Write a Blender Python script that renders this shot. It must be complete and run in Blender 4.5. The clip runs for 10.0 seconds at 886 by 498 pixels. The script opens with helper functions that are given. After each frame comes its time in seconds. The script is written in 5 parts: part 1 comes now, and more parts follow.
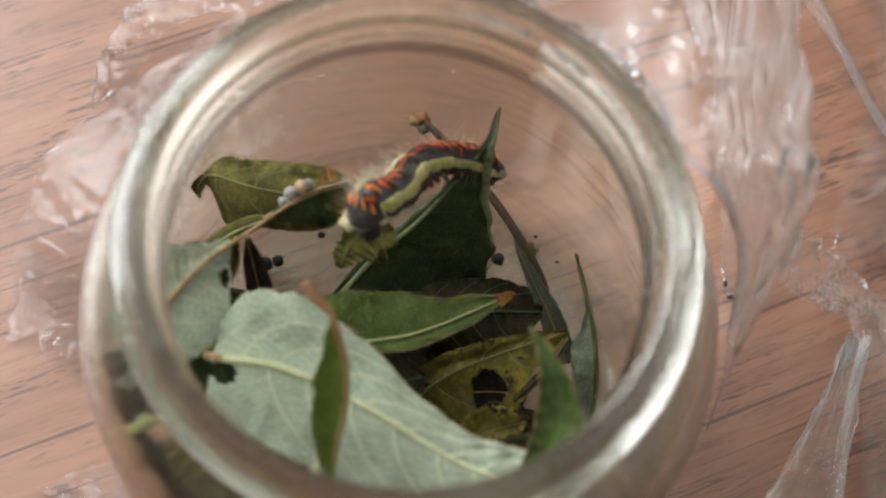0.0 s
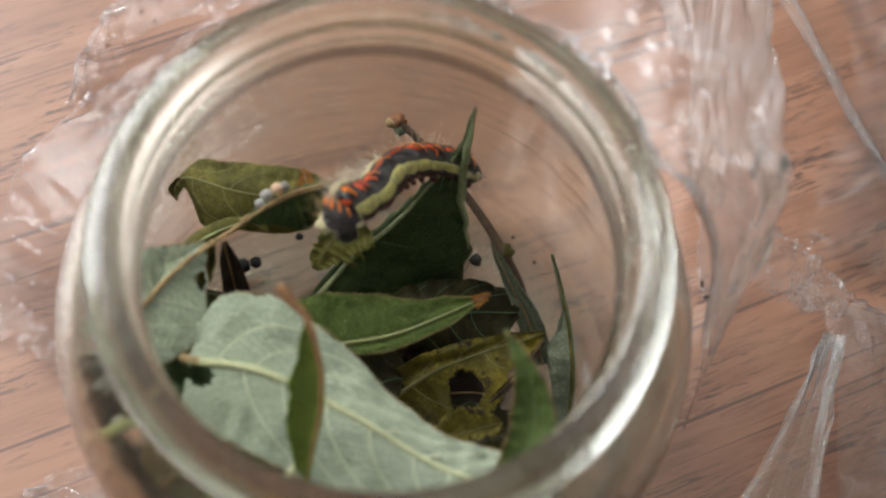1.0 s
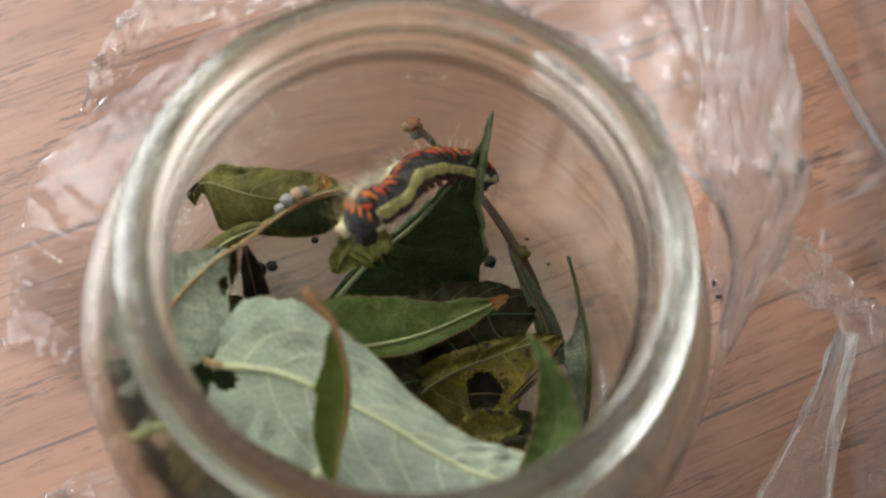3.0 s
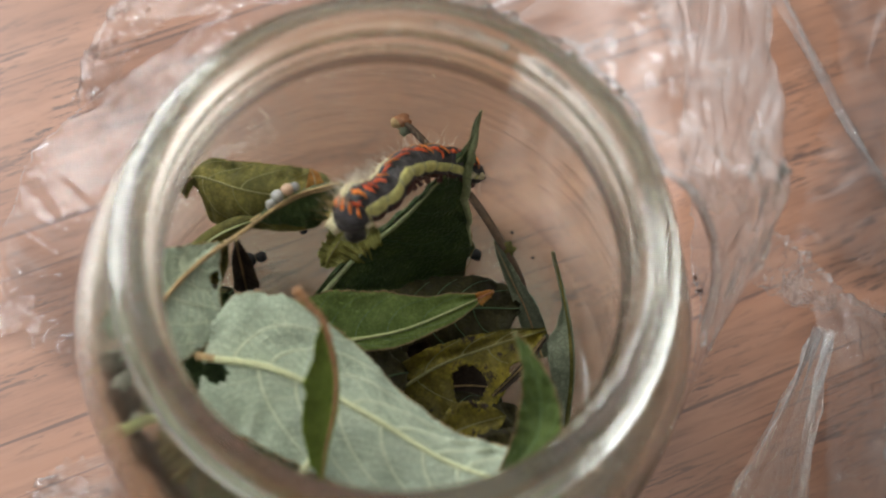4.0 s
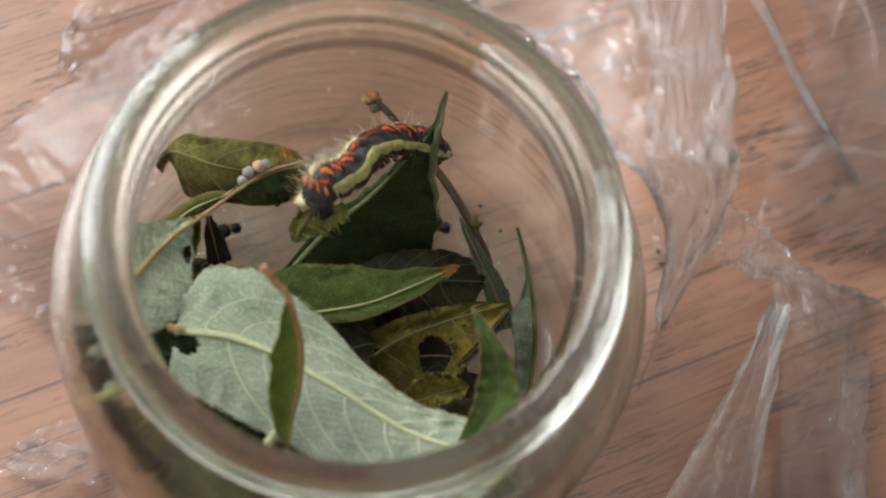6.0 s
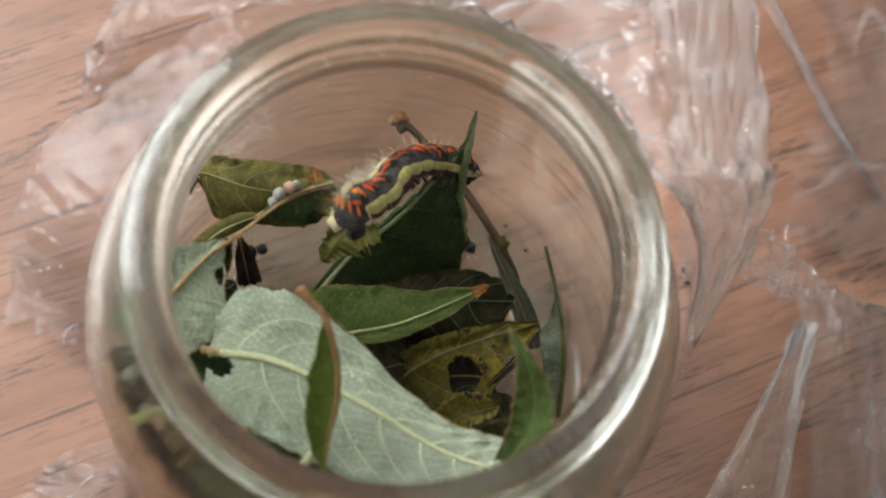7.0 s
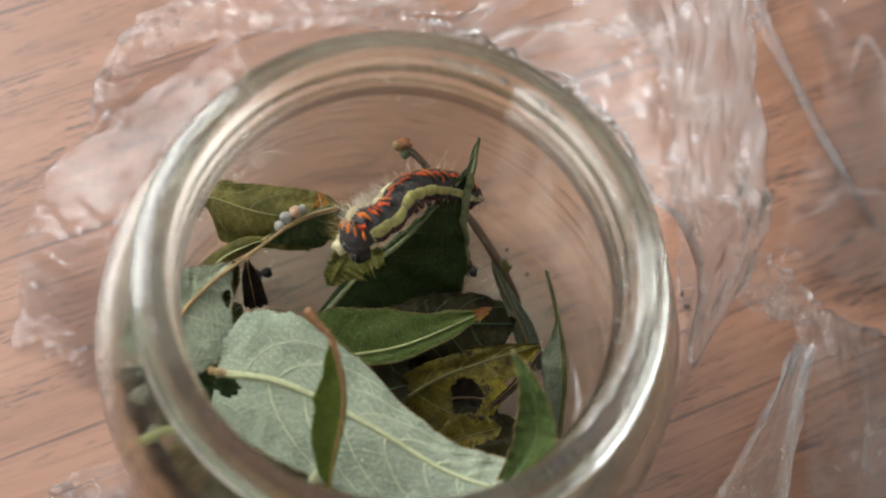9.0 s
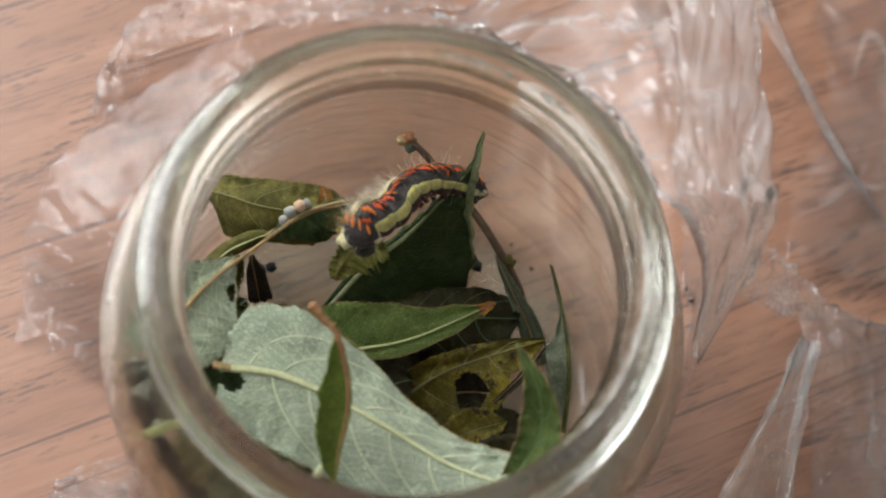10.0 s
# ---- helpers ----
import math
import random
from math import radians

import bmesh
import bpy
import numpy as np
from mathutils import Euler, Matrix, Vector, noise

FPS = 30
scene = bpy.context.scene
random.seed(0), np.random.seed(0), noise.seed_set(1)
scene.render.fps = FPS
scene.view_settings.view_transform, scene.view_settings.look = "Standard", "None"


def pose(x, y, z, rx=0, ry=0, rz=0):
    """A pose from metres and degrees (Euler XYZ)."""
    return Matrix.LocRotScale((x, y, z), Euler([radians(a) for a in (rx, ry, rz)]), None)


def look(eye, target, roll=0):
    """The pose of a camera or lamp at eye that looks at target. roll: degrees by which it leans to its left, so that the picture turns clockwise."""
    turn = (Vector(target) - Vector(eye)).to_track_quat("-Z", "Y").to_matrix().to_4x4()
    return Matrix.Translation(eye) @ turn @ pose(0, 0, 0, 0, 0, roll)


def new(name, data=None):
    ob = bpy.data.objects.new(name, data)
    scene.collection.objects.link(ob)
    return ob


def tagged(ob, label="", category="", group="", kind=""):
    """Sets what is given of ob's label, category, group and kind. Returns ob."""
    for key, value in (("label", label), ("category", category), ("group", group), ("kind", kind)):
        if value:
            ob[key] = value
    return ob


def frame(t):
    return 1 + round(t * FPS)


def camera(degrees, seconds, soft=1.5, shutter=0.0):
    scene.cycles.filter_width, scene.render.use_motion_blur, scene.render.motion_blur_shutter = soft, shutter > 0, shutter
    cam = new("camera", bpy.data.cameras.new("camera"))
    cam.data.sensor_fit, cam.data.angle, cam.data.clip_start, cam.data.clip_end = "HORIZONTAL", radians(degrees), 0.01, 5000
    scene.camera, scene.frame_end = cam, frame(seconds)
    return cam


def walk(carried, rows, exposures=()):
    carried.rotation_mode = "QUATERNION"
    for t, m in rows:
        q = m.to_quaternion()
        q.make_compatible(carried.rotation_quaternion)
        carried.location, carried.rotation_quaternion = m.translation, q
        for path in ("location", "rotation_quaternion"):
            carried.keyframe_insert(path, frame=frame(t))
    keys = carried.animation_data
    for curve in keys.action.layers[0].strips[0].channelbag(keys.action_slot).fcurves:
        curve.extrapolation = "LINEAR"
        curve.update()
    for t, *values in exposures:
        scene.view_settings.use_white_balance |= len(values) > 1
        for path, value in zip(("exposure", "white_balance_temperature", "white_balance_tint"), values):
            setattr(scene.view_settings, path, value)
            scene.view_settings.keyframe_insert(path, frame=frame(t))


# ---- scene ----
cam = camera(32.0, 10.0, 2.0)
cam.data.dof.use_dof = True
cam.data.dof.focus_distance = 0.304
cam.data.dof.aperture_fstop = 12.0
PATH = [
    (0, (0.00208, -0.07942, 0.30424), (0.00598, 0.02590, 0.02337), 10.03),
    (0.5, (0.00329, -0.07948, 0.30430), (0.00913, 0.02321, 0.02249), 10.96),
    (1, (0.00386, -0.07848, 0.30571), (0.01034, 0.02634, 0.02469), 11.19),
    (1.5, (0.00365, -0.07891, 0.30668), (0.01045, 0.02711, 0.02612), 11.04),
    (2, (0.00330, -0.08079, 0.30960), (0.01050, 0.02564, 0.02920), 11.35),
    (2.5, (0.00260, -0.08025, 0.30871), (0.00957, 0.02661, 0.02847), 10.91),
    (2.7, (0.00071, -0.08015, 0.30648), (0.00833, 0.02636, 0.02612), 11.10),
    (3.8, (-0.00366, -0.07644, 0.31440), (0.00881, 0.02330, 0.03174), 14.62),
    (4, (-0.00361, -0.07648, 0.31458), (0.00953, 0.02303, 0.03187), 15.10),
    (4.5, (-0.00236, -0.07716, 0.32323), (0.01278, 0.02111, 0.04019), 16.88),
    (5, (0.00216, -0.07315, 0.32823), (0.01875, 0.01838, 0.04301), 18.49),
    (5.5, (-0.00066, -0.07412, 0.33445), (0.01049, 0.01495, 0.04819), 15.57),
    (5.7, (0.00159, -0.07448, 0.32909), (0.01586, 0.01488, 0.04307), 17.31),
    (6.8, (-0.00498, -0.07460, 0.32339), (0.01097, 0.02042, 0.03929), 17.22),
    (7, (-0.00635, -0.07527, 0.32492), (0.00990, 0.01916, 0.04063), 17.39),
    (7.5, (-0.00843, -0.07642, 0.32721), (0.00740, 0.01829, 0.04299), 17.19),
    (8, (-0.00827, -0.07665, 0.32759), (0.00787, 0.01933, 0.04382), 17.19),
    (8.5, (-0.00709, -0.07746, 0.32911), (0.01055, 0.01997, 0.04593), 17.69),
    (9, (-0.00769, -0.07757, 0.32946), (0.00838, 0.02173, 0.04683), 16.89),
    (9.5, (-0.00815, -0.07747, 0.32914), (0.00759, 0.02117, 0.04625), 16.79),
    (10, (-0.00809, -0.07785, 0.32896), (0.00768, 0.02072, 0.04605), 16.83),
]
walk(cam, [(t, look(eye, target, roll)) for t, eye, target, roll in PATH])

# ---- light ----
world = bpy.data.worlds.new("sky")
scene.world = world
world.use_nodes = True
_bg = world.node_tree.nodes["Background"]
_sky = world.node_tree.nodes.new("ShaderNodeTexSky")
_sky.sky_type = "NISHITA"
_sky.sun_disc = False
_sky.sun_elevation = radians(40)
_sky.sun_rotation = radians(-30)
world.node_tree.links.new(_sky.outputs[0], _bg.inputs[0])
_bg.inputs[1].default_value = 0.12

ROOM = dict(x0=-0.78, x1=2.2, y0=-2.0, y1=1.75, z0=-0.74, z1=1.76)
WIN = dict(y0=0.02, y1=1.30, z0=0.30, z1=1.40)      # opening in the west wall


def area_lamp(name, m, sx, sy, power, colour):
    d = bpy.data.lights.new(name, "AREA")
    d.shape, d.size, d.size_y, d.energy, d.color = "RECTANGLE", sx, sy, power, colour
    ob = new(name, d)
    ob.matrix_world = m
    return ob


wy, wz = (WIN["y0"] + WIN["y1"]) / 2, (WIN["z0"] + WIN["z1"]) / 2
area_lamp("window_light", look((ROOM["x0"] - 0.06, wy, wz), (0, wy, wz - 0.1)), WIN["y1"] - WIN["y0"] - 0.08, WIN["z1"] - WIN["z0"] - 0.07, 44.5, (0.955, 0.985, 1.0))
scene.view_settings.exposure = 0.0


# ---- materials ----
def material(name):
    m = bpy.data.materials.new(name)
    m.use_nodes = True
    nt = m.node_tree
    return m, nt, nt.nodes["Principled BSDF"], nt.nodes["Material Output"]


def node(nt, kind, **values):
    n = nt.nodes.new(kind)
    for k, v in values.items():
        n.inputs[k].default_value = v
    return n


def ramp(nt, fac, stops):
    n = nt.nodes.new("ShaderNodeValToRGB")
    while len(n.color_ramp.elements) < len(stops):
        n.color_ramp.elements.new(0.5)
    for e, (p, c) in zip(n.color_ramp.elements, stops):
        e.position, e.color = p, (*c, 1) if len(c) == 3 else c
    nt.links.new(fac, n.inputs[0])
    return n.outputs[0]


def coords(nt, scale=(1, 1, 1), rot=(0, 0, 0)):
    t = nt.nodes.new("ShaderNodeTexCoord")
    m = node(nt, "ShaderNodeMapping", Scale=scale, Rotation=rot)
    nt.links.new(t.outputs["Object"], m.inputs[0])
    return m.outputs[0]


def noise_tex(nt, vec, scale, detail=4, rough=0.55, distort=0.0):
    n = node(nt, "ShaderNodeTexNoise", Scale=scale, Detail=detail, Roughness=rough, Distortion=distort)
    nt.links.new(vec, n.inputs["Vector"])
    return n.outputs[0]


def mix_colour(nt, fac, a, b, mode="MIX"):
    n = nt.nodes.new("ShaderNodeMix")
    n.data_type, n.blend_type = "RGBA", mode
    for sock, v in ((n.inputs[0], fac), (n.inputs[6], a), (n.inputs[7], b)):
        if isinstance(v, (float, int)):
            sock.default_value = v
        elif isinstance(v, tuple):
            sock.default_value = (*v, 1)
        else:
            nt.links.new(v, sock)
    return n.outputs[2]


def bump(nt, bsdf, height, strength, distance):
    b = node(nt, "ShaderNodeBump", Strength=strength, Distance=distance)
    nt.links.new(height, b.inputs["Height"])
    nt.links.new(b.outputs[0], bsdf.inputs["Normal"])


def plain(name, colour, rough=0.6, vary=0.15, scale=200.0, bump_by=0.0):
    m, nt, b, _ = material(name)
    v = coords(nt)
    n = noise_tex(nt, v, scale)
    dark = tuple(c * (1 - vary) for c in colour)
    lite = tuple(min(1, c * (1 + vary)) for c in colour)
    nt.links.new(ramp(nt, n, [(0.3, dark), (0.7, lite)]), b.inputs["Base Color"])
    b.inputs["Roughness"].default_value = rough
    if bump_by:
        bump(nt, b, n, 0.5, bump_by)
    return m


def leaf_material(name, dark, mid, light, rough=0.5, glow=0.25, spot=None, relief=0.0003, fine=850.0):
    """A leaf's skin: patches, fine cells and relief, and some light through it."""
    m, nt, b, out = material(name)
    v = coords(nt)
    big = noise_tex(nt, v, 150.0, 8, 0.72)
    cell = nt.nodes.new("ShaderNodeTexVoronoi")
    cell.feature = "DISTANCE_TO_EDGE"
    cell.inputs["Scale"].default_value = fine
    warp = noise_tex(nt, v, 500.0, 3)
    add = nt.nodes.new("ShaderNodeVectorMath")
    add.operation = "MULTIPLY_ADD"
    nt.links.new(warp, add.inputs[0])
    add.inputs[1].default_value = (0.0012, 0.0012, 0.0012)
    nt.links.new(v, add.inputs[2])
    nt.links.new(add.outputs[0], cell.inputs["Vector"])
    base = ramp(nt, big, [(0.28, dark), (0.5, mid), (0.74, light)])
    fines = ramp(nt, cell.outputs[0], [(0.0, (0.62, 0.62, 0.62)), (0.22, (1, 1, 1))])
    col = mix_colour(nt, 0.55, base, fines, "MULTIPLY")
    if spot:
        s = noise_tex(nt, v, 230.0, 4, 0.7)
        col = mix_colour(nt, ramp(nt, s, [(0.58, (0, 0, 0)), (0.66, (1, 1, 1))]), col, spot)
    nt.links.new(col, b.inputs["Base Color"])
    b.inputs["Roughness"].default_value = rough
    b.inputs["Specular IOR Level"].default_value = 0.28
    both = nt.nodes.new("ShaderNodeMath")
    both.operation = "MULTIPLY_ADD"
    nt.links.new(noise_tex(nt, v, 420.0, 6, 0.7), both.inputs[0])
    both.inputs[1].default_value = 0.9
    nt.links.new(cell.outputs[0], both.inputs[2])
    bump(nt, b, both.outputs[0], 0.8, relief)
    tr = nt.nodes.new("ShaderNodeBsdfTranslucent")
    nt.links.new(mix_colour(nt, 1.0, col, (0.9, 1.0, 0.45), "MULTIPLY"), tr.inputs[0])
    mx = nt.nodes.new("ShaderNodeMixShader")
    mx.inputs[0].default_value = glow
    nt.links.new(b.outputs[0], mx.inputs[1])
    nt.links.new(tr.outputs[0], mx.inputs[2])
    nt.links.new(mx.outputs[0], out.inputs["Surface"])
    return m


def wood_material():
    """Matt laminate with an oak print: long pale streaks, brown pores along the grain."""
    m, nt, b, _ = material("oak_laminate")
    v = coords(nt, (1, 1, 1))
    long_ = coords(nt, (2.2, 26.0, 10.0))
    pores = coords(nt, (30.0, 230.0, 10.0))
    broad = noise_tex(nt, long_, 3.0, 6, 0.6, 0.6)
    mid = noise_tex(nt, coords(nt, (13.0, 150.0, 10.0)), 3.2, 5, 0.65, 0.3)
    pore = noise_tex(nt, pores, 5.5, 3, 0.6, 0.4)
    where = noise_tex(nt, coords(nt, (4.0, 16.0, 10.0)), 5.0, 2)
    col = ramp(nt, broad, [(0.25, (0.245, 0.103, 0.051)), (0.5, (0.326, 0.147, 0.078)), (0.75, (0.400, 0.202, 0.120))])
    col = mix_colour(nt, ramp(nt, mid, [(0.30, (0.7, 0.7, 0.7)), (0.52, (0, 0, 0))]), col, (0.18, 0.074, 0.037))
    line = noise_tex(nt, coords(nt, (3.0, 330.0, 10.0)), 2.6, 3, 0.5, 0.2)
    col = mix_colour(nt, ramp(nt, line, [(0.63, (0, 0, 0)), (0.67, (0.85, 0.85, 0.85))]), col, (0.10, 0.044, 0.030))
    hole = ramp(nt, pore, [(0.52, (0, 0, 0)), (0.62, (1, 1, 1))])
    hole = mix_colour(nt, 1.0, hole, ramp(nt, where, [(0.42, (0, 0, 0)), (0.62, (0.9, 0.9, 0.9))]), "MULTIPLY")
    col = mix_colour(nt, hole, col, (0.075, 0.034, 0.023))
    nt.links.new(col, b.inputs["Base Color"])
    nt.links.new(ramp(nt, noise_tex(nt, v, 900.0, 2), [(0.3, (0.36,) * 3), (0.7, (0.48,) * 3)]), b.inputs["Roughness"])
    b.inputs["Specular IOR Level"].default_value = 0.45
    b.inputs["Coat Weight"].default_value = 1.0
    b.inputs["Coat Roughness"].default_value = 0.33
    b.inputs["Coat IOR"].default_value = 1.66
    bump(nt, b, mid, 0.25, 0.0002)
    return m


def glass_material(name="jar_glass", rough=0.015):
    """Old moulded glass: clear, faintly green, with slight waves; an added transparent share lets some light pass
    straight.
    """
    m, nt, b, out = material(name)
    b.inputs["Base Color"].default_value = (0.945, 0.960, 0.875, 1)
    b.inputs["Transmission Weight"].default_value = 1.0
    b.inputs["IOR"].default_value = 1.48
    b.inputs["Roughness"].default_value = rough
    wavy = noise_tex(nt, coords(nt, (60, 60, 260)), 1.0, 2)
    rings = noise_tex(nt, coords(nt, (25, 25, 1500)), 1.0, 3, 0.6)
    both = nt.nodes.new("ShaderNodeMath")
    both.operation = "MULTIPLY_ADD"
    nt.links.new(rings, both.inputs[0])
    both.inputs[1].default_value = 0.16
    nt.links.new(wavy, both.inputs[2])
    bump(nt, b, both.outputs[0], 0.3, 0.0005)
    # transparent share added to brighten the jar's inside and its shadow
    clear = nt.nodes.new("ShaderNodeBsdfTransparent")
    clear.inputs[0].default_value = (0.98, 0.99, 0.965, 1)
    mx = nt.nodes.new("ShaderNodeMixShader")
    mx.inputs[0].default_value = 0.17
    nt.links.new(b.outputs[0], mx.inputs[1])
    nt.links.new(clear.outputs[0], mx.inputs[2])
    nt.links.new(mx.outputs[0], out.inputs["Surface"])
    return m


def film_material(name, shine=1.0, rough=0.1, haze=0.92, relief=0.25, size=260.0):
    """Thin clear food film: see-through, glossy on its folds, milky by its layers attribute, which also carries painted
    crease highlights.
    """
    m, nt, b, out = material(name)
    clear = nt.nodes.new("ShaderNodeBsdfTransparent")
    clear.inputs[0].default_value = (0.985, 0.985, 0.985, 1)
    gloss = nt.nodes.new("ShaderNodeBsdfGlossy")
    through_ = nt.nodes.new("ShaderNodeBsdfTranslucent")
    dif = nt.nodes.new("ShaderNodeBsdfDiffuse")
    for n in (through_, dif):
        n.inputs[0].default_value = (haze, haze, haze, 1)
    milky = nt.nodes.new("ShaderNodeMixShader")
    milky.inputs[0].default_value = 0.6
    nt.links.new(through_.outputs[0], milky.inputs[1])
    nt.links.new(dif.outputs[0], milky.inputs[2])
    v = coords(nt)
    grain = noise_tex(nt, v, size, 5, 0.7, 0.8)
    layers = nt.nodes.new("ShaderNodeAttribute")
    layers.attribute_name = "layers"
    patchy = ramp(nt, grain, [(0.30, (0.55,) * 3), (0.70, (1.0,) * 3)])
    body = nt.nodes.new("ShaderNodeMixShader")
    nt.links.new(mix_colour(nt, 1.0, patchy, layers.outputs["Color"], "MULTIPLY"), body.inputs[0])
    nt.links.new(clear.outputs[0], body.inputs[1])
    nt.links.new(milky.outputs[0], body.inputs[2])
    nt.links.new(ramp(nt, noise_tex(nt, v, 900.0, 2), [(0.3, (rough * 0.6,) * 3), (0.7, (rough * 1.4,) * 3)]), gloss.inputs["Roughness"])
    fres = nt.nodes.new("ShaderNodeFresnel")
    fres.inputs[0].default_value = 1.45
    more = nt.nodes.new("ShaderNodeMath")
    more.operation = "MULTIPLY"
    more.inputs[1].default_value = shine
    nt.links.new(fres.outputs[0], more.inputs[0])
    top = nt.nodes.new("ShaderNodeMixShader")
    nt.links.new(more.outputs[0], top.inputs[0])
    nt.links.new(body.outputs[0], top.inputs[1])
    nt.links.new(gloss.outputs[0], top.inputs[2])
    nt.links.new(top.outputs[0], out.inputs["Surface"])
    for n, k in ((gloss, relief), (dif, relief * 0.6)):
        bmp = node(nt, "ShaderNodeBump", Strength=k, Distance=0.0008)
        nt.links.new(grain, bmp.inputs["Height"])
        nt.links.new(bmp.outputs[0], n.inputs["Normal"])
    return m


WOOD = wood_material()
GLASS = glass_material()
GLASSBASE = glass_material("jar_base_glass", 0.16)
FILM = film_material("clear_film", 0.8, 0.08, 0.90)
BAG = film_material("stiff_film", 0.9, 0.06, 0.92, 0.2, 300.0)
TWISTED = film_material("twisted_film", 1.6, 0.09, 0.95, 0.4, 500.0)
WALL = plain("wall_paint", (0.62, 0.61, 0.59), 0.9, 0.04, 6.0)
CEIL = plain("ceiling_paint", (0.70, 0.69, 0.68), 0.9, 0.03, 6.0)
FLOOR = plain("floor_boards", (0.3, 0.22, 0.16), 0.5, 0.2, 5.0)
FRAME = plain("white_paint", (0.78, 0.78, 0.77), 0.4, 0.04, 30.0)
GREEN = leaf_material("leaf_green", (0.10, 0.155, 0.032), (0.16, 0.225, 0.05), (0.24, 0.31, 0.085), 0.42, 0.25, None, 0.0007, 1100.0)
MIDGREEN = leaf_material("leaf_mid_green", (0.065, 0.105, 0.024), (0.11, 0.16, 0.038), (0.165, 0.225, 0.06), 0.45, 0.25, None, 0.0007, 1100.0)
DARK = leaf_material("leaf_dark_green", (0.030, 0.052, 0.016), (0.060, 0.095, 0.030), (0.11, 0.15, 0.045), 0.42, 0.2, None, 0.0006, 1000.0)
PALE = leaf_material("leaf_pale_underside", (0.32, 0.375, 0.28), (0.38, 0.435, 0.33), (0.45, 0.50, 0.385), 0.75, 0.12, None, 0.0006, 900.0)
OLIVE = leaf_material("leaf_olive", (0.045, 0.046, 0.010), (0.135, 0.118, 0.026), (0.31, 0.245, 0.065), 0.7, 0.2)
# brownish green, its colour darkened to stand in for shade deep in the heap
BOTTOMSHADE = leaf_material("leaf_bottom_shade", (0.013, 0.011, 0.003), (0.031, 0.026, 0.005), (0.066, 0.050, 0.009), 0.6, 0.12, (0.03, 0.022, 0.014))
YELLOW = leaf_material("leaf_yellowing", (0.045, 0.036, 0.006), (0.15, 0.118, 0.013), (0.44, 0.33, 0.03), 0.6, 0.2, (0.035, 0.022, 0.014))
RAGGED = leaf_material("leaf_yellow_green", (0.13, 0.125, 0.025), (0.23, 0.215, 0.05), (0.34, 0.31, 0.085), 0.6, 0.25)
GREY = leaf_material("leaf_grey_green", (0.16, 0.18, 0.12), (0.21, 0.23, 0.16), (0.26, 0.28, 0.19), 0.7, 0.2)
RUSTLEAF = leaf_material("leaf_rusty", (0.22, 0.085, 0.018), (0.38, 0.16, 0.03), (0.50, 0.25, 0.05), 0.6, 0.2)
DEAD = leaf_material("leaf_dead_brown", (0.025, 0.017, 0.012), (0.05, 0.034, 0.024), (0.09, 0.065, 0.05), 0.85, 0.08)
OLIVEVEIN = plain("vein_olive", (0.18, 0.16, 0.05), 0.6, 0.2, 900.0)
VEINDARK = plain("vein_dark", (0.055, 0.10, 0.04), 0.6, 0.1, 900.0)
VEINGREEN = plain("vein_green", (0.13, 0.20, 0.07), 0.6, 0.1, 900.0)
VEINPALE = plain("vein_pale", (0.50, 0.54, 0.36), 0.6, 0.1, 900.0)
DRYEDGE = plain("dry_leaf_edge", (0.20, 0.13, 0.05), 0.7, 0.5, 500.0)
LIVELY = leaf_material("leaf_fresh_green", (0.13, 0.18, 0.03), (0.20, 0.265, 0.05), (0.27, 0.34, 0.075), 0.5, 0.4)
GREYGREEN = leaf_material("leaf_rolled_edge", (0.22, 0.25, 0.12), (0.33, 0.36, 0.19), (0.42, 0.45, 0.25), 0.6, 0.25)
RIB = plain("leaf_rib", (0.42, 0.44, 0.20), 0.6, 0.2, 900.0)
RIBPALE = plain("leaf_rib_pale", (0.50, 0.52, 0.30), 0.6, 0.15, 900.0)
TAN = plain("dry_stalk", (0.36, 0.24, 0.11), 0.7, 0.3, 700.0, 0.0002)
BROWN = plain("brown_twig", (0.085, 0.048, 0.026), 0.75, 0.4, 600.0, 0.0003)
REDRIB = plain("reddish_leaf_stalk", (0.34, 0.17, 0.075), 0.65, 0.3, 700.0, 0.0001)
STAIN = plain("rusty_stain", (0.42, 0.24, 0.13), 0.7, 0.3, 900.0)
RUST = plain("rusty_dry_tip", (0.30, 0.12, 0.05), 0.7, 0.35, 700.0, 0.0002)
BARK = plain("dark_bark", (0.04, 0.03, 0.024), 0.9, 0.7, 450.0, 0.0006)
LICHEN = plain("pale_lichen", (0.38, 0.39, 0.34), 0.9, 0.2, 900.0, 0.0003)
BLACK = plain("dropping_black", (0.012, 0.011, 0.01), 0.8, 0.4, 900.0, 0.0003)
EGG = plain("egg_grey", (0.30, 0.29, 0.275), 0.6, 0.15, 900.0)
EGGPINK = plain("egg_pink", (0.55, 0.36, 0.25), 0.6, 0.12, 900.0)
CATGREY = plain("caterpillar_slate", (0.048, 0.041, 0.044), 0.65, 0.6, 1400.0, 0.0004)
CATBLACK = plain("caterpillar_black", (0.012, 0.010, 0.010), 0.5, 0.3, 900.0)
CATJOINT = plain("caterpillar_joint", (0.34, 0.33, 0.16), 0.6, 0.2, 900.0)
CATORANGE = plain("caterpillar_orange", (0.42, 0.16, 0.03), 0.6, 0.3, 900.0)
CATRED = plain("caterpillar_red", (0.60, 0.075, 0.012), 0.55, 0.4, 1500.0)
CATYELLOW = plain("caterpillar_yellow", (0.47, 0.43, 0.15), 0.6, 0.32, 800.0, 0.0003)
CATCREAM = plain("caterpillar_cream", (0.62, 0.55, 0.34), 0.65, 0.15, 900.0, 0.0001)
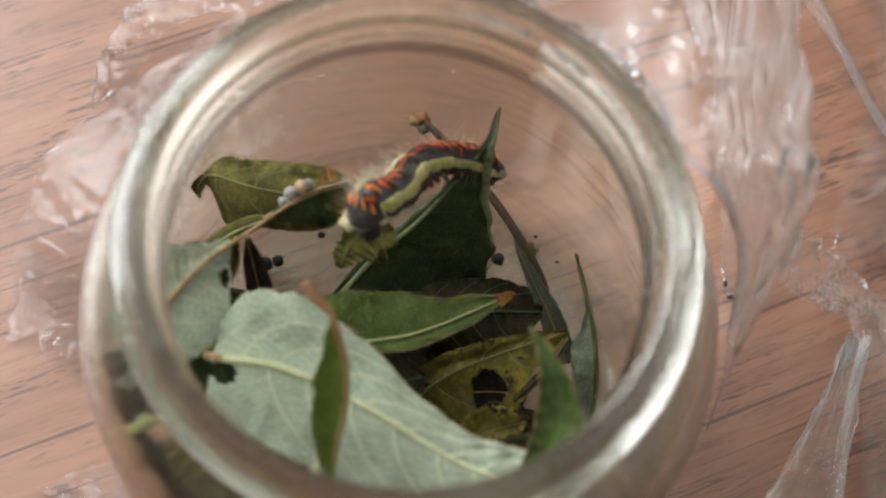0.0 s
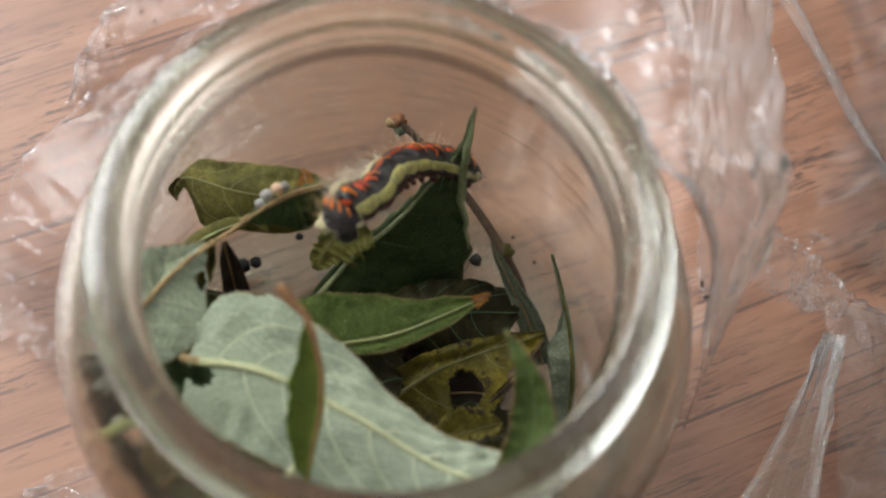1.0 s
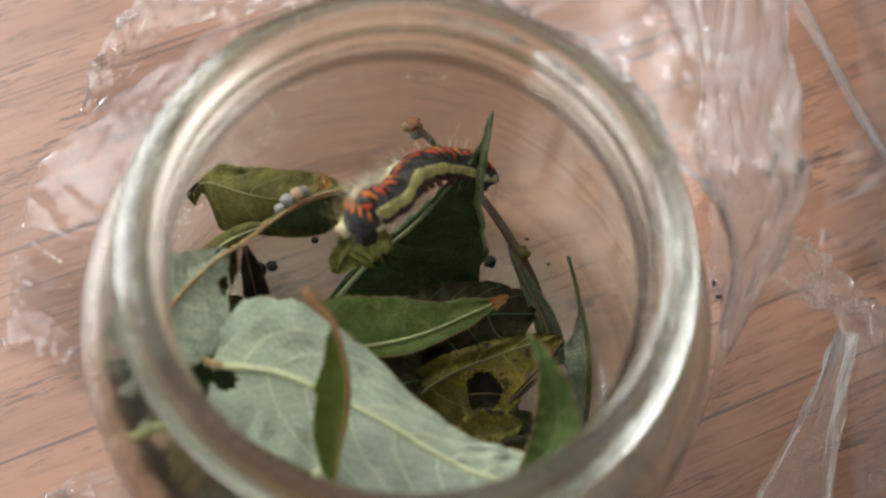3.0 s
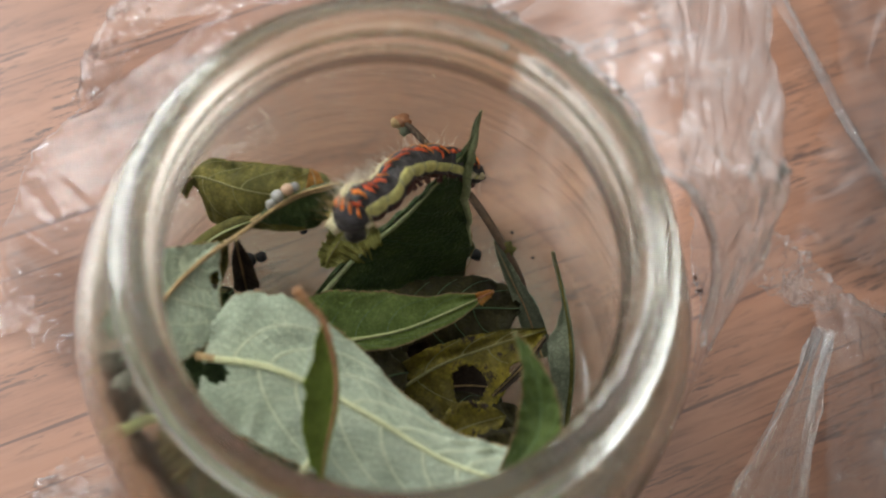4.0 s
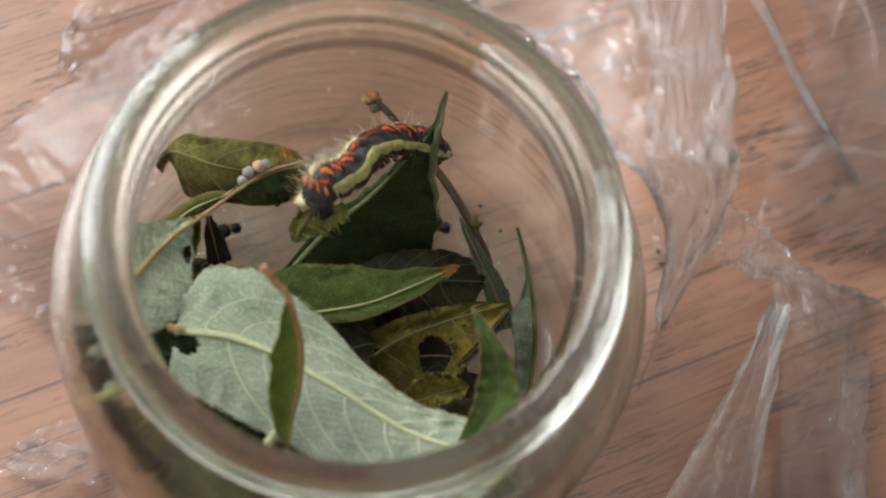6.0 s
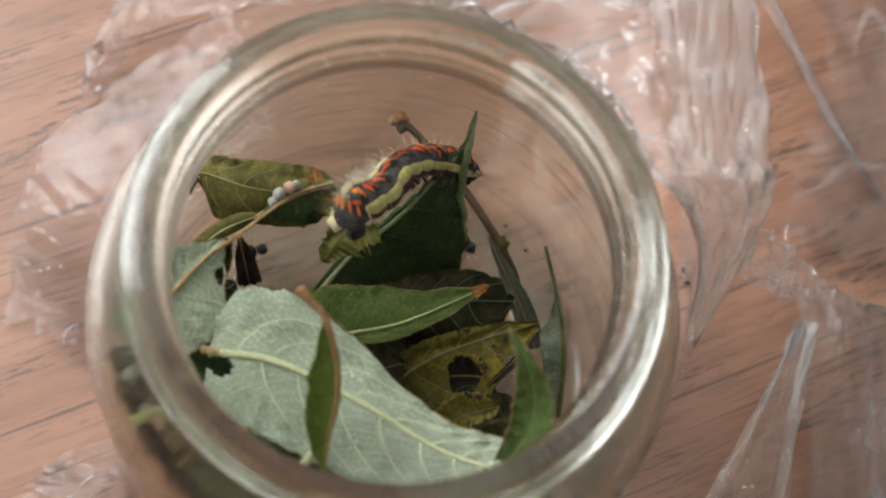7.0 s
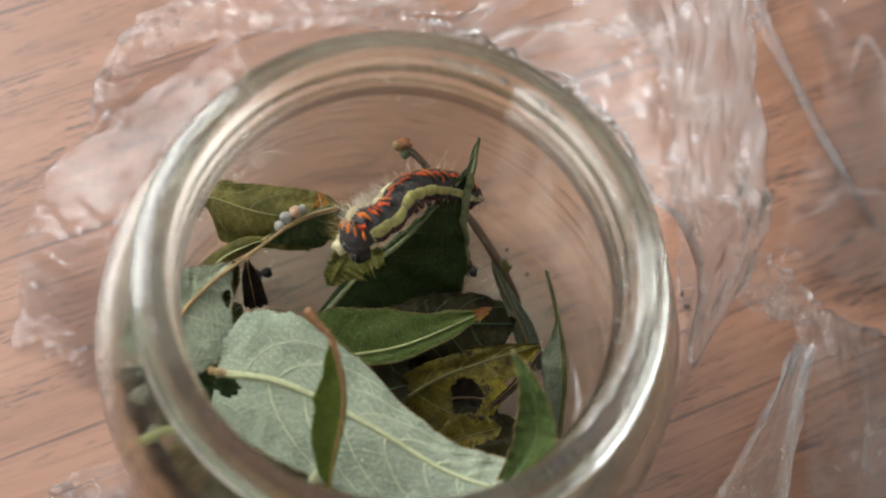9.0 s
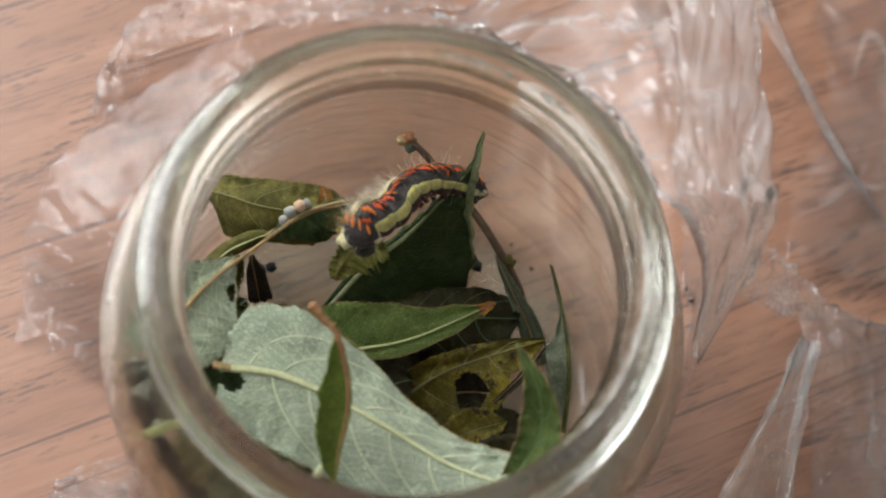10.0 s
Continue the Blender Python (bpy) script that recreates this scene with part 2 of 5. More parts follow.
CATMAROON = plain("caterpillar_belly", (0.07, 0.018, 0.014), 0.6, 0.4, 900.0, 0.0001)
HAIR = plain("pale_hair", (0.75, 0.68, 0.56), 0.5, 0.1, 900.0)
CATFLAME = plain("caterpillar_flame", (0.75, 0.19, 0.02), 0.55, 0.3, 1500.0)
HAIRTAN = plain("tan_hair", (0.42, 0.27, 0.09), 0.5, 0.15, 900.0)
HAIRDARK = plain("dark_hair", (0.10, 0.07, 0.06), 0.5, 0.1, 900.0)


# ---- building helpers ----
def mesh_of(name, verts, faces, mat, smooth=True):
    me = bpy.data.meshes.new(name)
    me.from_pydata([tuple(v) for v in verts], [], faces)
    me.materials.append(mat)
    if smooth:
        me.polygons.foreach_set("use_smooth", [True] * len(me.polygons))
    me.update()
    return me


def part(name, me, parent=None, label="", at=None):
    ob = new(name, me)
    if parent is not None:
        ob.parent = parent
    if at is not None:
        ob.matrix_basis = at
    if label:
        tagged(ob, label)
    return ob


def thing(name, place, label, category, group="", kind=""):
    ob = new(name)
    ob.empty_display_size = 0.01
    ob.location = place
    return tagged(ob, label, category, group, kind)


def fix_normals(me):
    bm = bmesh.new()
    bm.from_mesh(me)
    bmesh.ops.recalc_face_normals(bm, faces=bm.faces)
    bm.to_mesh(me)
    bm.free()
    return me


def box(name, x0, x1, y0, y1, z0, z1, mat, bevel=0.0):
    bm = bmesh.new()
    bmesh.ops.create_cube(bm, size=1)
    for v in bm.verts:
        v.co = ((x0 + x1) / 2 + v.co.x * (x1 - x0), (y0 + y1) / 2 + v.co.y * (y1 - y0), (z0 + z1) / 2 + v.co.z * (z1 - z0))
    if bevel:
        bmesh.ops.bevel(bm, geom=bm.edges[:], offset=bevel, segments=2, affect="EDGES", profile=0.5)
    me = bpy.data.meshes.new(name)
    bm.to_mesh(me)
    bm.free()
    me.materials.append(mat)
    return me


def spline(points, n):
    """n + 1 places along a smooth line through the points."""
    p = [Vector(q) for q in points]
    p = [2 * p[0] - p[1]] + p + [2 * p[-1] - p[-2]]
    out = []
    for i in range(n + 1):
        s = i / n * (len(p) - 3)
        k = min(int(s), len(p) - 4)
        u = s - k
        a, b, c, d = p[k:k + 4]
        out.append(0.5 * (2 * b + (c - a) * u + (2 * a - 5 * b + 4 * c - d) * u * u + (3 * b - a - 3 * c + d) * u ** 3))
    return out


def tube(name, line, radius, mat, sides=8, wobble=0.0, seed=1):
    """A closed tube along a line; radius is a number or a function of 0..1."""
    rad = radius if callable(radius) else (lambda u: radius)
    rng = random.Random(seed)
    verts, faces, n = [], [], len(line)
    up = Vector((0.13, 0.21, 0.97))
    for i, p in enumerate(line):
        t = (line[min(i + 1, n - 1)] - line[max(i - 1, 0)]).normalized()
        a = up.cross(t).normalized()
        b = t.cross(a)
        up = b
        for k in range(sides):
            f = 2 * math.pi * k / sides
            r = rad(i / (n - 1)) * (1 + wobble * (rng.random() - 0.5))
            verts.append(p + (a * math.cos(f) + b * math.sin(f)) * r)
    for i in range(n - 1):
        for k in range(sides):
            j = (k + 1) % sides
            faces.append((i * sides + k, i * sides + j, (i + 1) * sides + j, (i + 1) * sides + k))
    faces.append(tuple(range(sides))[::-1])
    faces.append(tuple((n - 1) * sides + k for k in range(sides)))
    return mesh_of(name, verts, faces, mat)


def blob(name, rx, ry, rz, mat, rough=0.0, seed=0, detail=2):
    bm = bmesh.new()
    bmesh.ops.create_icosphere(bm, subdivisions=detail, radius=1)
    for v in bm.verts:
        k = 1 + rough * noise.noise(v.co * 1.7 + Vector((seed * 3.1, seed, 0)))
        v.co = Vector((v.co.x * rx, v.co.y * ry, v.co.z * rz)) * k
    for f in bm.faces:
        f.smooth = True
    me = bpy.data.meshes.new(name)
    bm.to_mesh(me)
    bm.free()
    me.materials.append(mat)
    return me


# ---- the setting ----
def room():
    r = ROOM
    t = 0.15
    walls = [("wall_south", (r["x0"], r["x1"], r["y0"] - t, r["y0"])), ("wall_north", (r["x0"], r["x1"], r["y1"], r["y1"] + t)),
             ("wall_east", (r["x1"], r["x1"] + t, r["y0"] - t, r["y1"] + t))]
    for n, (a, b, c, d) in walls:
        tagged(new(n, box(n, a, b, c, d, r["z0"], r["z1"], WALL)), "plain matt off-white room wall", "wall", kind="structure")
    # west wall with an opening through it, in one mesh
    ys, zs = [r["y0"] - t, WIN["y0"], WIN["y1"], r["y1"] + t], [r["z0"], WIN["z0"], WIN["z1"], r["z1"]]
    verts = [(x, y, z) for x in (r["x0"], r["x0"] - t) for z in zs for y in ys]
    q = lambda y, k, i: y * 16 + k * 4 + i  # noqa: E731
    faces = []
    for k in range(3):
        for i in range(3):
            if (k, i) != (1, 1):
                faces.append((q(0, k, i), q(0, k, i + 1), q(0, k + 1, i + 1), q(0, k + 1, i)))
                faces.append((q(1, k, i), q(1, k + 1, i), q(1, k + 1, i + 1), q(1, k, i + 1)))
    ring = [(1, 1), (1, 2), (2, 2), (2, 1)]
    for a, b in zip(ring, ring[1:] + ring[:1]):
        faces.append((q(0, *a), q(0, *b), q(1, *b), q(1, *a)))
    tagged(new("wall_west", fix_normals(mesh_of("wall_west", verts, faces, WALL, False))), "plain matt off-white wall with a window opening", "wall", kind="structure")
    tagged(new("ceiling", box("ceiling", r["x0"] - t, r["x1"] + t, r["y0"] - t, r["y1"] + t, r["z1"], r["z1"] + 0.1, CEIL)), "plain white ceiling", "ceiling", kind="structure")
    tagged(new("floor", box("floor", r["x0"] - t, r["x1"] + t, r["y0"] - t, r["y1"] + t, r["z0"] - 0.1, r["z0"], FLOOR)), "plain brown floor", "floor", kind="structure")


GRAIN = 29.5    # degrees from the world's x axis


def table():
    top = thing("table", (0, 0.06, -0.74), "wood-effect laminate table with a pinkish brown oak grain", "table")
    top.rotation_euler = (0, 0, radians(GRAIN))
    part("tabletop", box("tabletop", -0.55, 0.55, -0.35, 0.35, 0.74 - 0.028, 0.74, WOOD, 0.003), top, "pinkish brown oak-grain laminate")
    leg = box("leg", -0.025, 0.025, -0.025, 0.025, 0, 0.712, FRAME, 0.003)
    for x in (-0.5, 0.5):
        for y in (-0.3, 0.3):
            part("leg", leg, top, at=pose(x, y, 0))


# ---- the jar ----
JAR_OUT = [(0.0, 0.12), (3.2, 0.10), (4.2, 0.0), (4.75, 0.12), (5.05, 0.5), (5.2, 1.2), (5.27, 2.2), (5.28, 4.6), (5.27, 6.0), (5.20, 6.6), (5.02, 7.1), (4.72, 7.55),
           (4.40, 7.9), (4.16, 8.12), (4.04, 8.32), (4.01, 8.48), (4.05, 8.60), (4.22, 8.68), (4.28, 8.78), (4.22, 8.88), (4.06, 8.96), (4.02, 9.05), (4.06, 9.14), (4.28, 9.22), (4.36, 9.32),
           (4.33, 9.42), (4.18, 9.48), (4.08, 9.53), (4.06, 9.62), (4.075, 9.74), (4.08, 9.82), (4.05, 9.88), (3.99, 9.90), (3.92, 9.897), (3.86, 9.90)]
JAR_IN = [(3.80, 9.895), (3.745, 9.865), (3.715, 9.80), (3.705, 9.70), (3.70, 9.58), (3.70, 9.46), (3.67, 9.36), (3.69, 9.20), (3.70, 9.08), (3.64, 8.92), (3.62, 8.80), (3.65, 8.66), (3.63, 8.54), (3.59, 8.42), (3.64, 8.28), (3.80, 8.0), (4.15, 7.65), (4.55, 7.25), (4.82, 6.8), (4.94, 6.3), (4.98, 5.8), (4.98, 4.0), (4.97, 2.0),
          (4.9, 1.2), (4.6, 0.75), (4.0, 0.6), (2.0, 0.56), (0.0, 0.55)]


def lathe(name, profile, mat, n=144, wave=0.0):
    verts, faces, rows = [], [], []
    for r, z in profile:
        if r == 0:
            rows.append([len(verts)] * n)
            verts.append((0, 0, z / 100))
            continue
        rows.append([len(verts) + k for k in range(n)])
        for k in range(n):
            a = 2 * math.pi * k / n
            rr = r * (1 + wave * noise.noise(Vector((math.cos(a) * 1.5, math.sin(a) * 1.5, z * 0.7))))
            verts.append((rr * math.cos(a) / 100, rr * math.sin(a) / 100, z / 100))
    for a, b in zip(rows, rows[1:]):
        for k in range(n):
            j = (k + 1) % n
            f = [a[k], a[j], b[j], b[k]]
            faces.append(tuple(dict.fromkeys(f)))
    return fix_normals(mesh_of(name, verts, faces, mat))


def smooth_profile(profile, times=1):
    for _ in range(times):
        out = [profile[0]]
        for a, b in zip(profile, profile[1:]):
            out += [(0.75 * a[0] + 0.25 * b[0], 0.75 * a[1] + 0.25 * b[1]), (0.25 * a[0] + 0.75 * b[0], 0.25 * a[1] + 0.75 * b[1])]
        profile = out + [profile[-1]]
    return profile


def jar():
    j = thing("glass_jar", (0, 0, 0), "open clear glass jar with a ridged rim, on the table", "jar")
    me = lathe("jar_body", smooth_profile(JAR_OUT + JAR_IN, 1), GLASS, 200, 0.003)
    me.materials.append(GLASSBASE)
    for f in me.polygons:
        f.material_index = 1 if f.center.z < 0.0085 else 0
    part("jar_body", me, j, "thick clear greenish glass")
    verts, faces = [], []
    for i in range(9):
        for k in range(5):
            a, z = radians(128 + i * 0.9), 0.0957 + 0.0018 * k / 4 + 0.0004 * noise.noise(Vector((i, k, 3)))
            r = 0.04085 + 0.0001 * math.sin(k * math.pi / 4) + 0.00008 * k
            verts.append((r * math.cos(a), r * math.sin(a), z))
    for i in range(8):
        for k in range(4):
            faces.append((i * 5 + k, i * 5 + k + 1, i * 5 + k + 6, i * 5 + k + 5))
    rng = random.Random(12)
    for k in range(9):
        a = radians(rng.choice((-12, 2, 8, -30, 60, 100, 150)) + rng.uniform(-6, 6))
        p = Vector((0.0374 * math.cos(a), 0.0374 * math.sin(a), 0.0985 - rng.uniform(0, 0.010)))
        way = Vector((-math.cos(a) + rng.uniform(-0.9, 0.9), -math.sin(a) + rng.uniform(-0.9, 0.9), rng.uniform(0.0, 0.5))).normalized() * rng.uniform(0.0015, 0.0038)
        side_ = way.cross(Vector((0, 0, 1))) * rng.uniform(-0.3, 0.3)
        part("lint", tube("lint", spline([p - way * 0.25, p + way * 0.5 + side_, p + way], 10), 0.00003, HAIR, 5), j, "fine pale fibre on the rim")
    part("stain", mesh_of("stain", verts, faces, STAIN), j, "small rusty stain on the neck")
    return j


# ---- leaves ----
def outline(u, full=0.42, blunt=0.0):
    """Half width of a leaf blade along 0..1, widest at full."""
    a = u / full if u < full else (1 - u) / (1 - full)
    a = max(0.0, min(1.0, a))
    s = math.sin(a * math.pi / 2)
    return s ** (0.75 if u < full else 0.9) if not (u < full and blunt) else blunt + (1 - blunt) * s


class Blade:
    """The surface of one leaf: a curved midrib, with both halves folded, rolled and waved about it."""

    def __init__(self, points, normal, width, fold=12.0, roll=0.0, full=0.42, blunt=0.0, lean=0.0, wave=0.0006, seed=1, sides=(1.0, 1.0), twist=0.0, saw=0.045, prof=None, quilt=0.0):
        self.prof, self.quilt = prof, quilt
        self.line = spline(points, 48)
        self.normal, self.width, self.fold, self.roll = Vector(normal).normalized(), width, fold, roll
        self.full, self.blunt, self.lean, self.wave, self.seed, self.sides, self.twist, self.saw = full, blunt, lean, wave, seed, sides, twist, saw

    def axes_at(self, u):
        s = min(max(u, 0), 1) * 48
        k = min(int(s), 47)
        p = self.line[k].lerp(self.line[k + 1], s - k)
        t = (self.line[min(k + 2, 48)] - self.line[max(k - 1, 0)]).normalized()
        n = (self.normal - t * self.normal.dot(t)).normalized()
        if self.twist or self.lean:
            n = Matrix.Rotation(radians(self.lean + self.twist * (u - 0.5)), 3, t) @ n
        return p, t, n, n.cross(t)

    def half(self, u, v):
        """Half width on the side of v: from the profile (u, v < 0, v > 0) where there is one."""
        side = 0 if v < 0 else 1
        if not self.prof:
            return 0.5 * self.width * outline(u, self.full, self.blunt) * self.sides[side]
        for a, b in zip(self.prof, self.prof[1:]):
            if u <= b[0]:
                k = (u - a[0]) / (b[0] - a[0])
                k = 0.4 * k + 0.6 * k * k * (3 - 2 * k)
                return max(a[1 + side] * (1 - k) + b[1 + side] * k, 0.0001)
        return 0.0001

    def at(self, u, v, lift=0.0):
        p, t, n, s = self.axes_at(u)
        half = self.half(u, v)
        d = abs(v) * half
        f = radians(self.fold)
        if abs(self.roll) > 1:
            k = radians(self.roll) / max(half, 1e-6)
            ox, oz = math.sin(k * d) / k, (1 - math.cos(k * d)) / k
        else:
            ox, oz = d, 0.0
        x, z = ox * math.cos(f) - oz * math.sin(f), ox * math.sin(f) + oz * math.cos(f)
        q = p + s * (x if v >= 0 else -x) + n * z
        w = noise.noise(Vector((u * 4, v * 2, self.seed * 7.3))) * self.wave + 0.35 * self.wave * math.sin(u * 60 + self.seed) * abs(v)
        if self.quilt:
            k = (u - 0.2 * abs(v) - 0.06) * 10 - (0.25 if v > 0 else 0.0)
            w -= self.quilt * abs(math.sin(math.pi * k)) * min(1.0, 3 * abs(v)) * (1 + 0.6 * noise.noise(Vector((u * 23, v * 7, self.seed))))
            w += 0.3 * self.quilt * noise.noise(Vector((u * 45, v * 17, self.seed + 2)))
        return q + n * (w + lift)


def leaf_mesh(name, b, mat, nu=56, nv=18, thick=0.00018, bites=(), u0=0.0, u1=1.0, seed=1):
    """A blade with thickness, a finely toothed edge and bites (u, v, radius) eaten out of it."""
    rng = random.Random(seed)
    tooth = [[1 + b.saw * ((rng.random() - 0.5) + 1.6 * noise.noise(Vector((i * 0.23, k * 9, seed)))) for i in range(nu + 1)] for k in (0, 1)]
    keep = {}
    for i in range(nu):
        for j in range(nv):
            u, v = u0 + (u1 - u0) * (i + 0.5) / nu, -1 + 2 * (j + 0.5) / nv
            gone = False
            for bu, bv, br in bites:
                k = br * (1 + 0.3 * noise.noise(Vector((u * 19, v * 6, seed * 5.0))))
                if ((u - bu) * 2.0) ** 2 + ((v - bv) * 0.6) ** 2 < k * k:
                    gone = True
            if not gone:
                keep[i, j] = 1
    verts, index, faces = [], {}, []

    def vert(i, j, side):
        if (i, j, side) not in index:
            u, v = u0 + (u1 - u0) * i / nu, -1 + 2 * j / nv
            if j == 0:
                v *= tooth[0][i]
            if j == nv:
                v *= tooth[1][i]
            index[i, j, side] = len(verts)
            verts.append(b.at(u, v, (0.5 - side) * thick))
        return index[i, j, side]

    for i, j in keep:
        c = [(i, j), (i + 1, j), (i + 1, j + 1), (i, j + 1)]
        faces.append(tuple(vert(*q, 0) for q in c)[::-1])
        faces.append(tuple(vert(*q, 1) for q in c))
        for k, (di, dj) in enumerate([(0, -1), (1, 0), (0, 1), (-1, 0)]):
            if (i + di, j + dj) not in keep:
                a, e = c[k], c[(k + 1) % 4]
                faces.append((vert(*a, 0), vert(*e, 0), vert(*e, 1), vert(*a, 1)))
    return mesh_of(name, verts, faces, mat)


def leaf(name, label, b, mat, rib=RIB, rib_width=0.0006, veins=0, side=1, bites=(), u0=0.0, u1=1.0, petiole=(), petiole_mat=None, seed=1, nu=56, nv=18, vein_width=0.00022, vein_mat=None, margin=None, rolled=None, net=0, stalk_width=0.0, group="leaves in the jar"):
    """One leaf as a thing: blade, midrib, side veins and stalk. side: the face (1 or -1) on which the ribs stand out."""
    lf = thing(name, tuple(b.at(0.5, 0)), label, "leaf", group)
    inv = Matrix.Translation(-Vector(lf.location))

    def add(n, me, lab=""):
        me.transform(inv)
        return part(n, me, lf, lab)

    blade = add("blade", leaf_mesh("blade", b, mat, nu, nv, bites=bites, u0=u0, u1=u1, seed=seed))
    ends = [u0 + (u1 - u0) * i / 40 for i in range(41)]
    add("midrib", tube("midrib", [b.at(u, 0, side * 0.0002) for u in ends], lambda u: rib_width * (1 - 0.72 * u), rib, 8))
    for k in range(veins):
        for sgn in (-1, 1):
            us = u0 + (u1 - u0) * (0.06 + 0.8 * (k + (0.25 if sgn > 0 else 0.0)) / veins)
            reach = 0.9
            pts = []
            for i in range(15):
                q = i / 14
                uu, vv = us + 0.07 * q + 0.15 * q * q, sgn * reach * q ** 0.85
                if uu > u1 - 0.01 or any(((uu - bu) * 2.0) ** 2 + ((vv - bv) * 0.6) ** 2 < (br * 1.2) ** 2 for bu, bv, br in bites):
                    break
                pts.append(b.at(uu, vv, side * 0.00012))
            if len(pts) > 3:
                add("vein", tube("vein", pts, lambda u: vein_width * (1 - 0.6 * u), vein_mat or rib, 6))
    if net:
        verts, faces, rng = [], [], random.Random(seed)

        def on(k, sgn, q):
            us = u0 + (u1 - u0) * (0.06 + 0.8 * (k + (0.25 if sgn > 0 else 0.0)) / veins)
            return us + 0.07 * q + 0.15 * q * q, sgn * 0.9 * q ** 0.85

        for sgn in (-1, 1):
            for k in range(-1, veins - 1):
                for m in range(net):
                    q = 0.10 + 0.86 * (m + rng.uniform(-0.3, 0.3)) / net
                    a, c = on(k, sgn, q), on(k + 1, sgn, max(0.03, q - rng.uniform(0.16, 0.24)))
                    bend = rng.uniform(-0.02, 0.02)
                    run = [(a[0] + (c[0] - a[0]) * i / 8, a[1] + (c[1] - a[1]) * i / 8 + bend * math.sin(math.pi * i / 8)) for i in range(9)]
                    run = [(x, y) for x, y in run if u0 + 0.01 < x < u1 - 0.02 and not any(((x - bu) * 2.0) ** 2 + ((y - bv) * 0.6) ** 2 < (br * 1.25) ** 2 for bu, bv, br in bites)]
                    if len(run) < 4:
                        continue
                    tm = tube("net", [b.at(x, y, side * 0.00008) for x, y in run], 0.00006, vein_mat or rib, 5)
                    base = len(verts)
                    verts += [v.co.copy() for v in tm.vertices]
                    faces += [tuple(base + i for i in f.vertices) for f in tm.polygons]
                    bpy.data.meshes.remove(tm)
        tagged(add("vein_net", mesh_of("vein_net", verts, faces, vein_mat or rib), "net of fine pale veins"), kind="stuff")
    if margin:
        lo, hi = u0 + 0.03 * (u1 - u0), u1 - 0.01
        for v in (-1, 1):
            if b.half(0.5, v) > 0.002:
                pts = []
                for i in range(61):
                    u = lo + (hi - lo) * i / 60
                    if any(((u - bu) * 2.0) ** 2 + ((v - bv) * 0.6) ** 2 < (br * 1.25) ** 2 for bu, bv, br in bites):
                        if len(pts) > 4:
                            add("margin", tube("margin", pts, 0.00014, margin, 6, 0.6, i))
                        pts = []
                        continue
                    pts.append(b.at(u, v * (1 + b.saw * noise.noise(Vector((u * 40, v, seed))))))
                if len(pts) > 4:
                    add("margin", tube("margin", pts, 0.00014, margin, 6, 0.6, 7))
    if rolled:
        v, lo, hi, r = rolled
        add("rolled_edge", tube("rolled_edge", [b.at(lo + (hi - lo) * i / 50, v * 0.97) for i in range(51)], lambda u: r * max(0.08, math.sin(math.pi * (0.02 + 0.93 * u)) ** 0.8), GREYGREEN, 10, 0.15, 3), "paler rolled edge of the leaf")
    if petiole:
        add("stalk", tube("stalk", spline(petiole, 30), lambda u: (stalk_width or rib_width) * (1.05 - (0.45 if stalk_width else 0.15) * u + 0.12 * math.sin(u * 41)), petiole_mat or rib, 8, 0.1), "dry brown leaf stalk" if petiole_mat else "")
    return lf


UPRIGHT = [(-0.0148, -0.0054, 0.0845), (-0.0124, -0.0073, 0.0830), (-0.0099, -0.0091, 0.0812), (-0.0074, -0.0141, 0.0765), (-0.0064, -0.0198, 0.0720), (-0.0069, -0.0258, 0.0675), (-0.0069, -0.0308, 0.0640)]


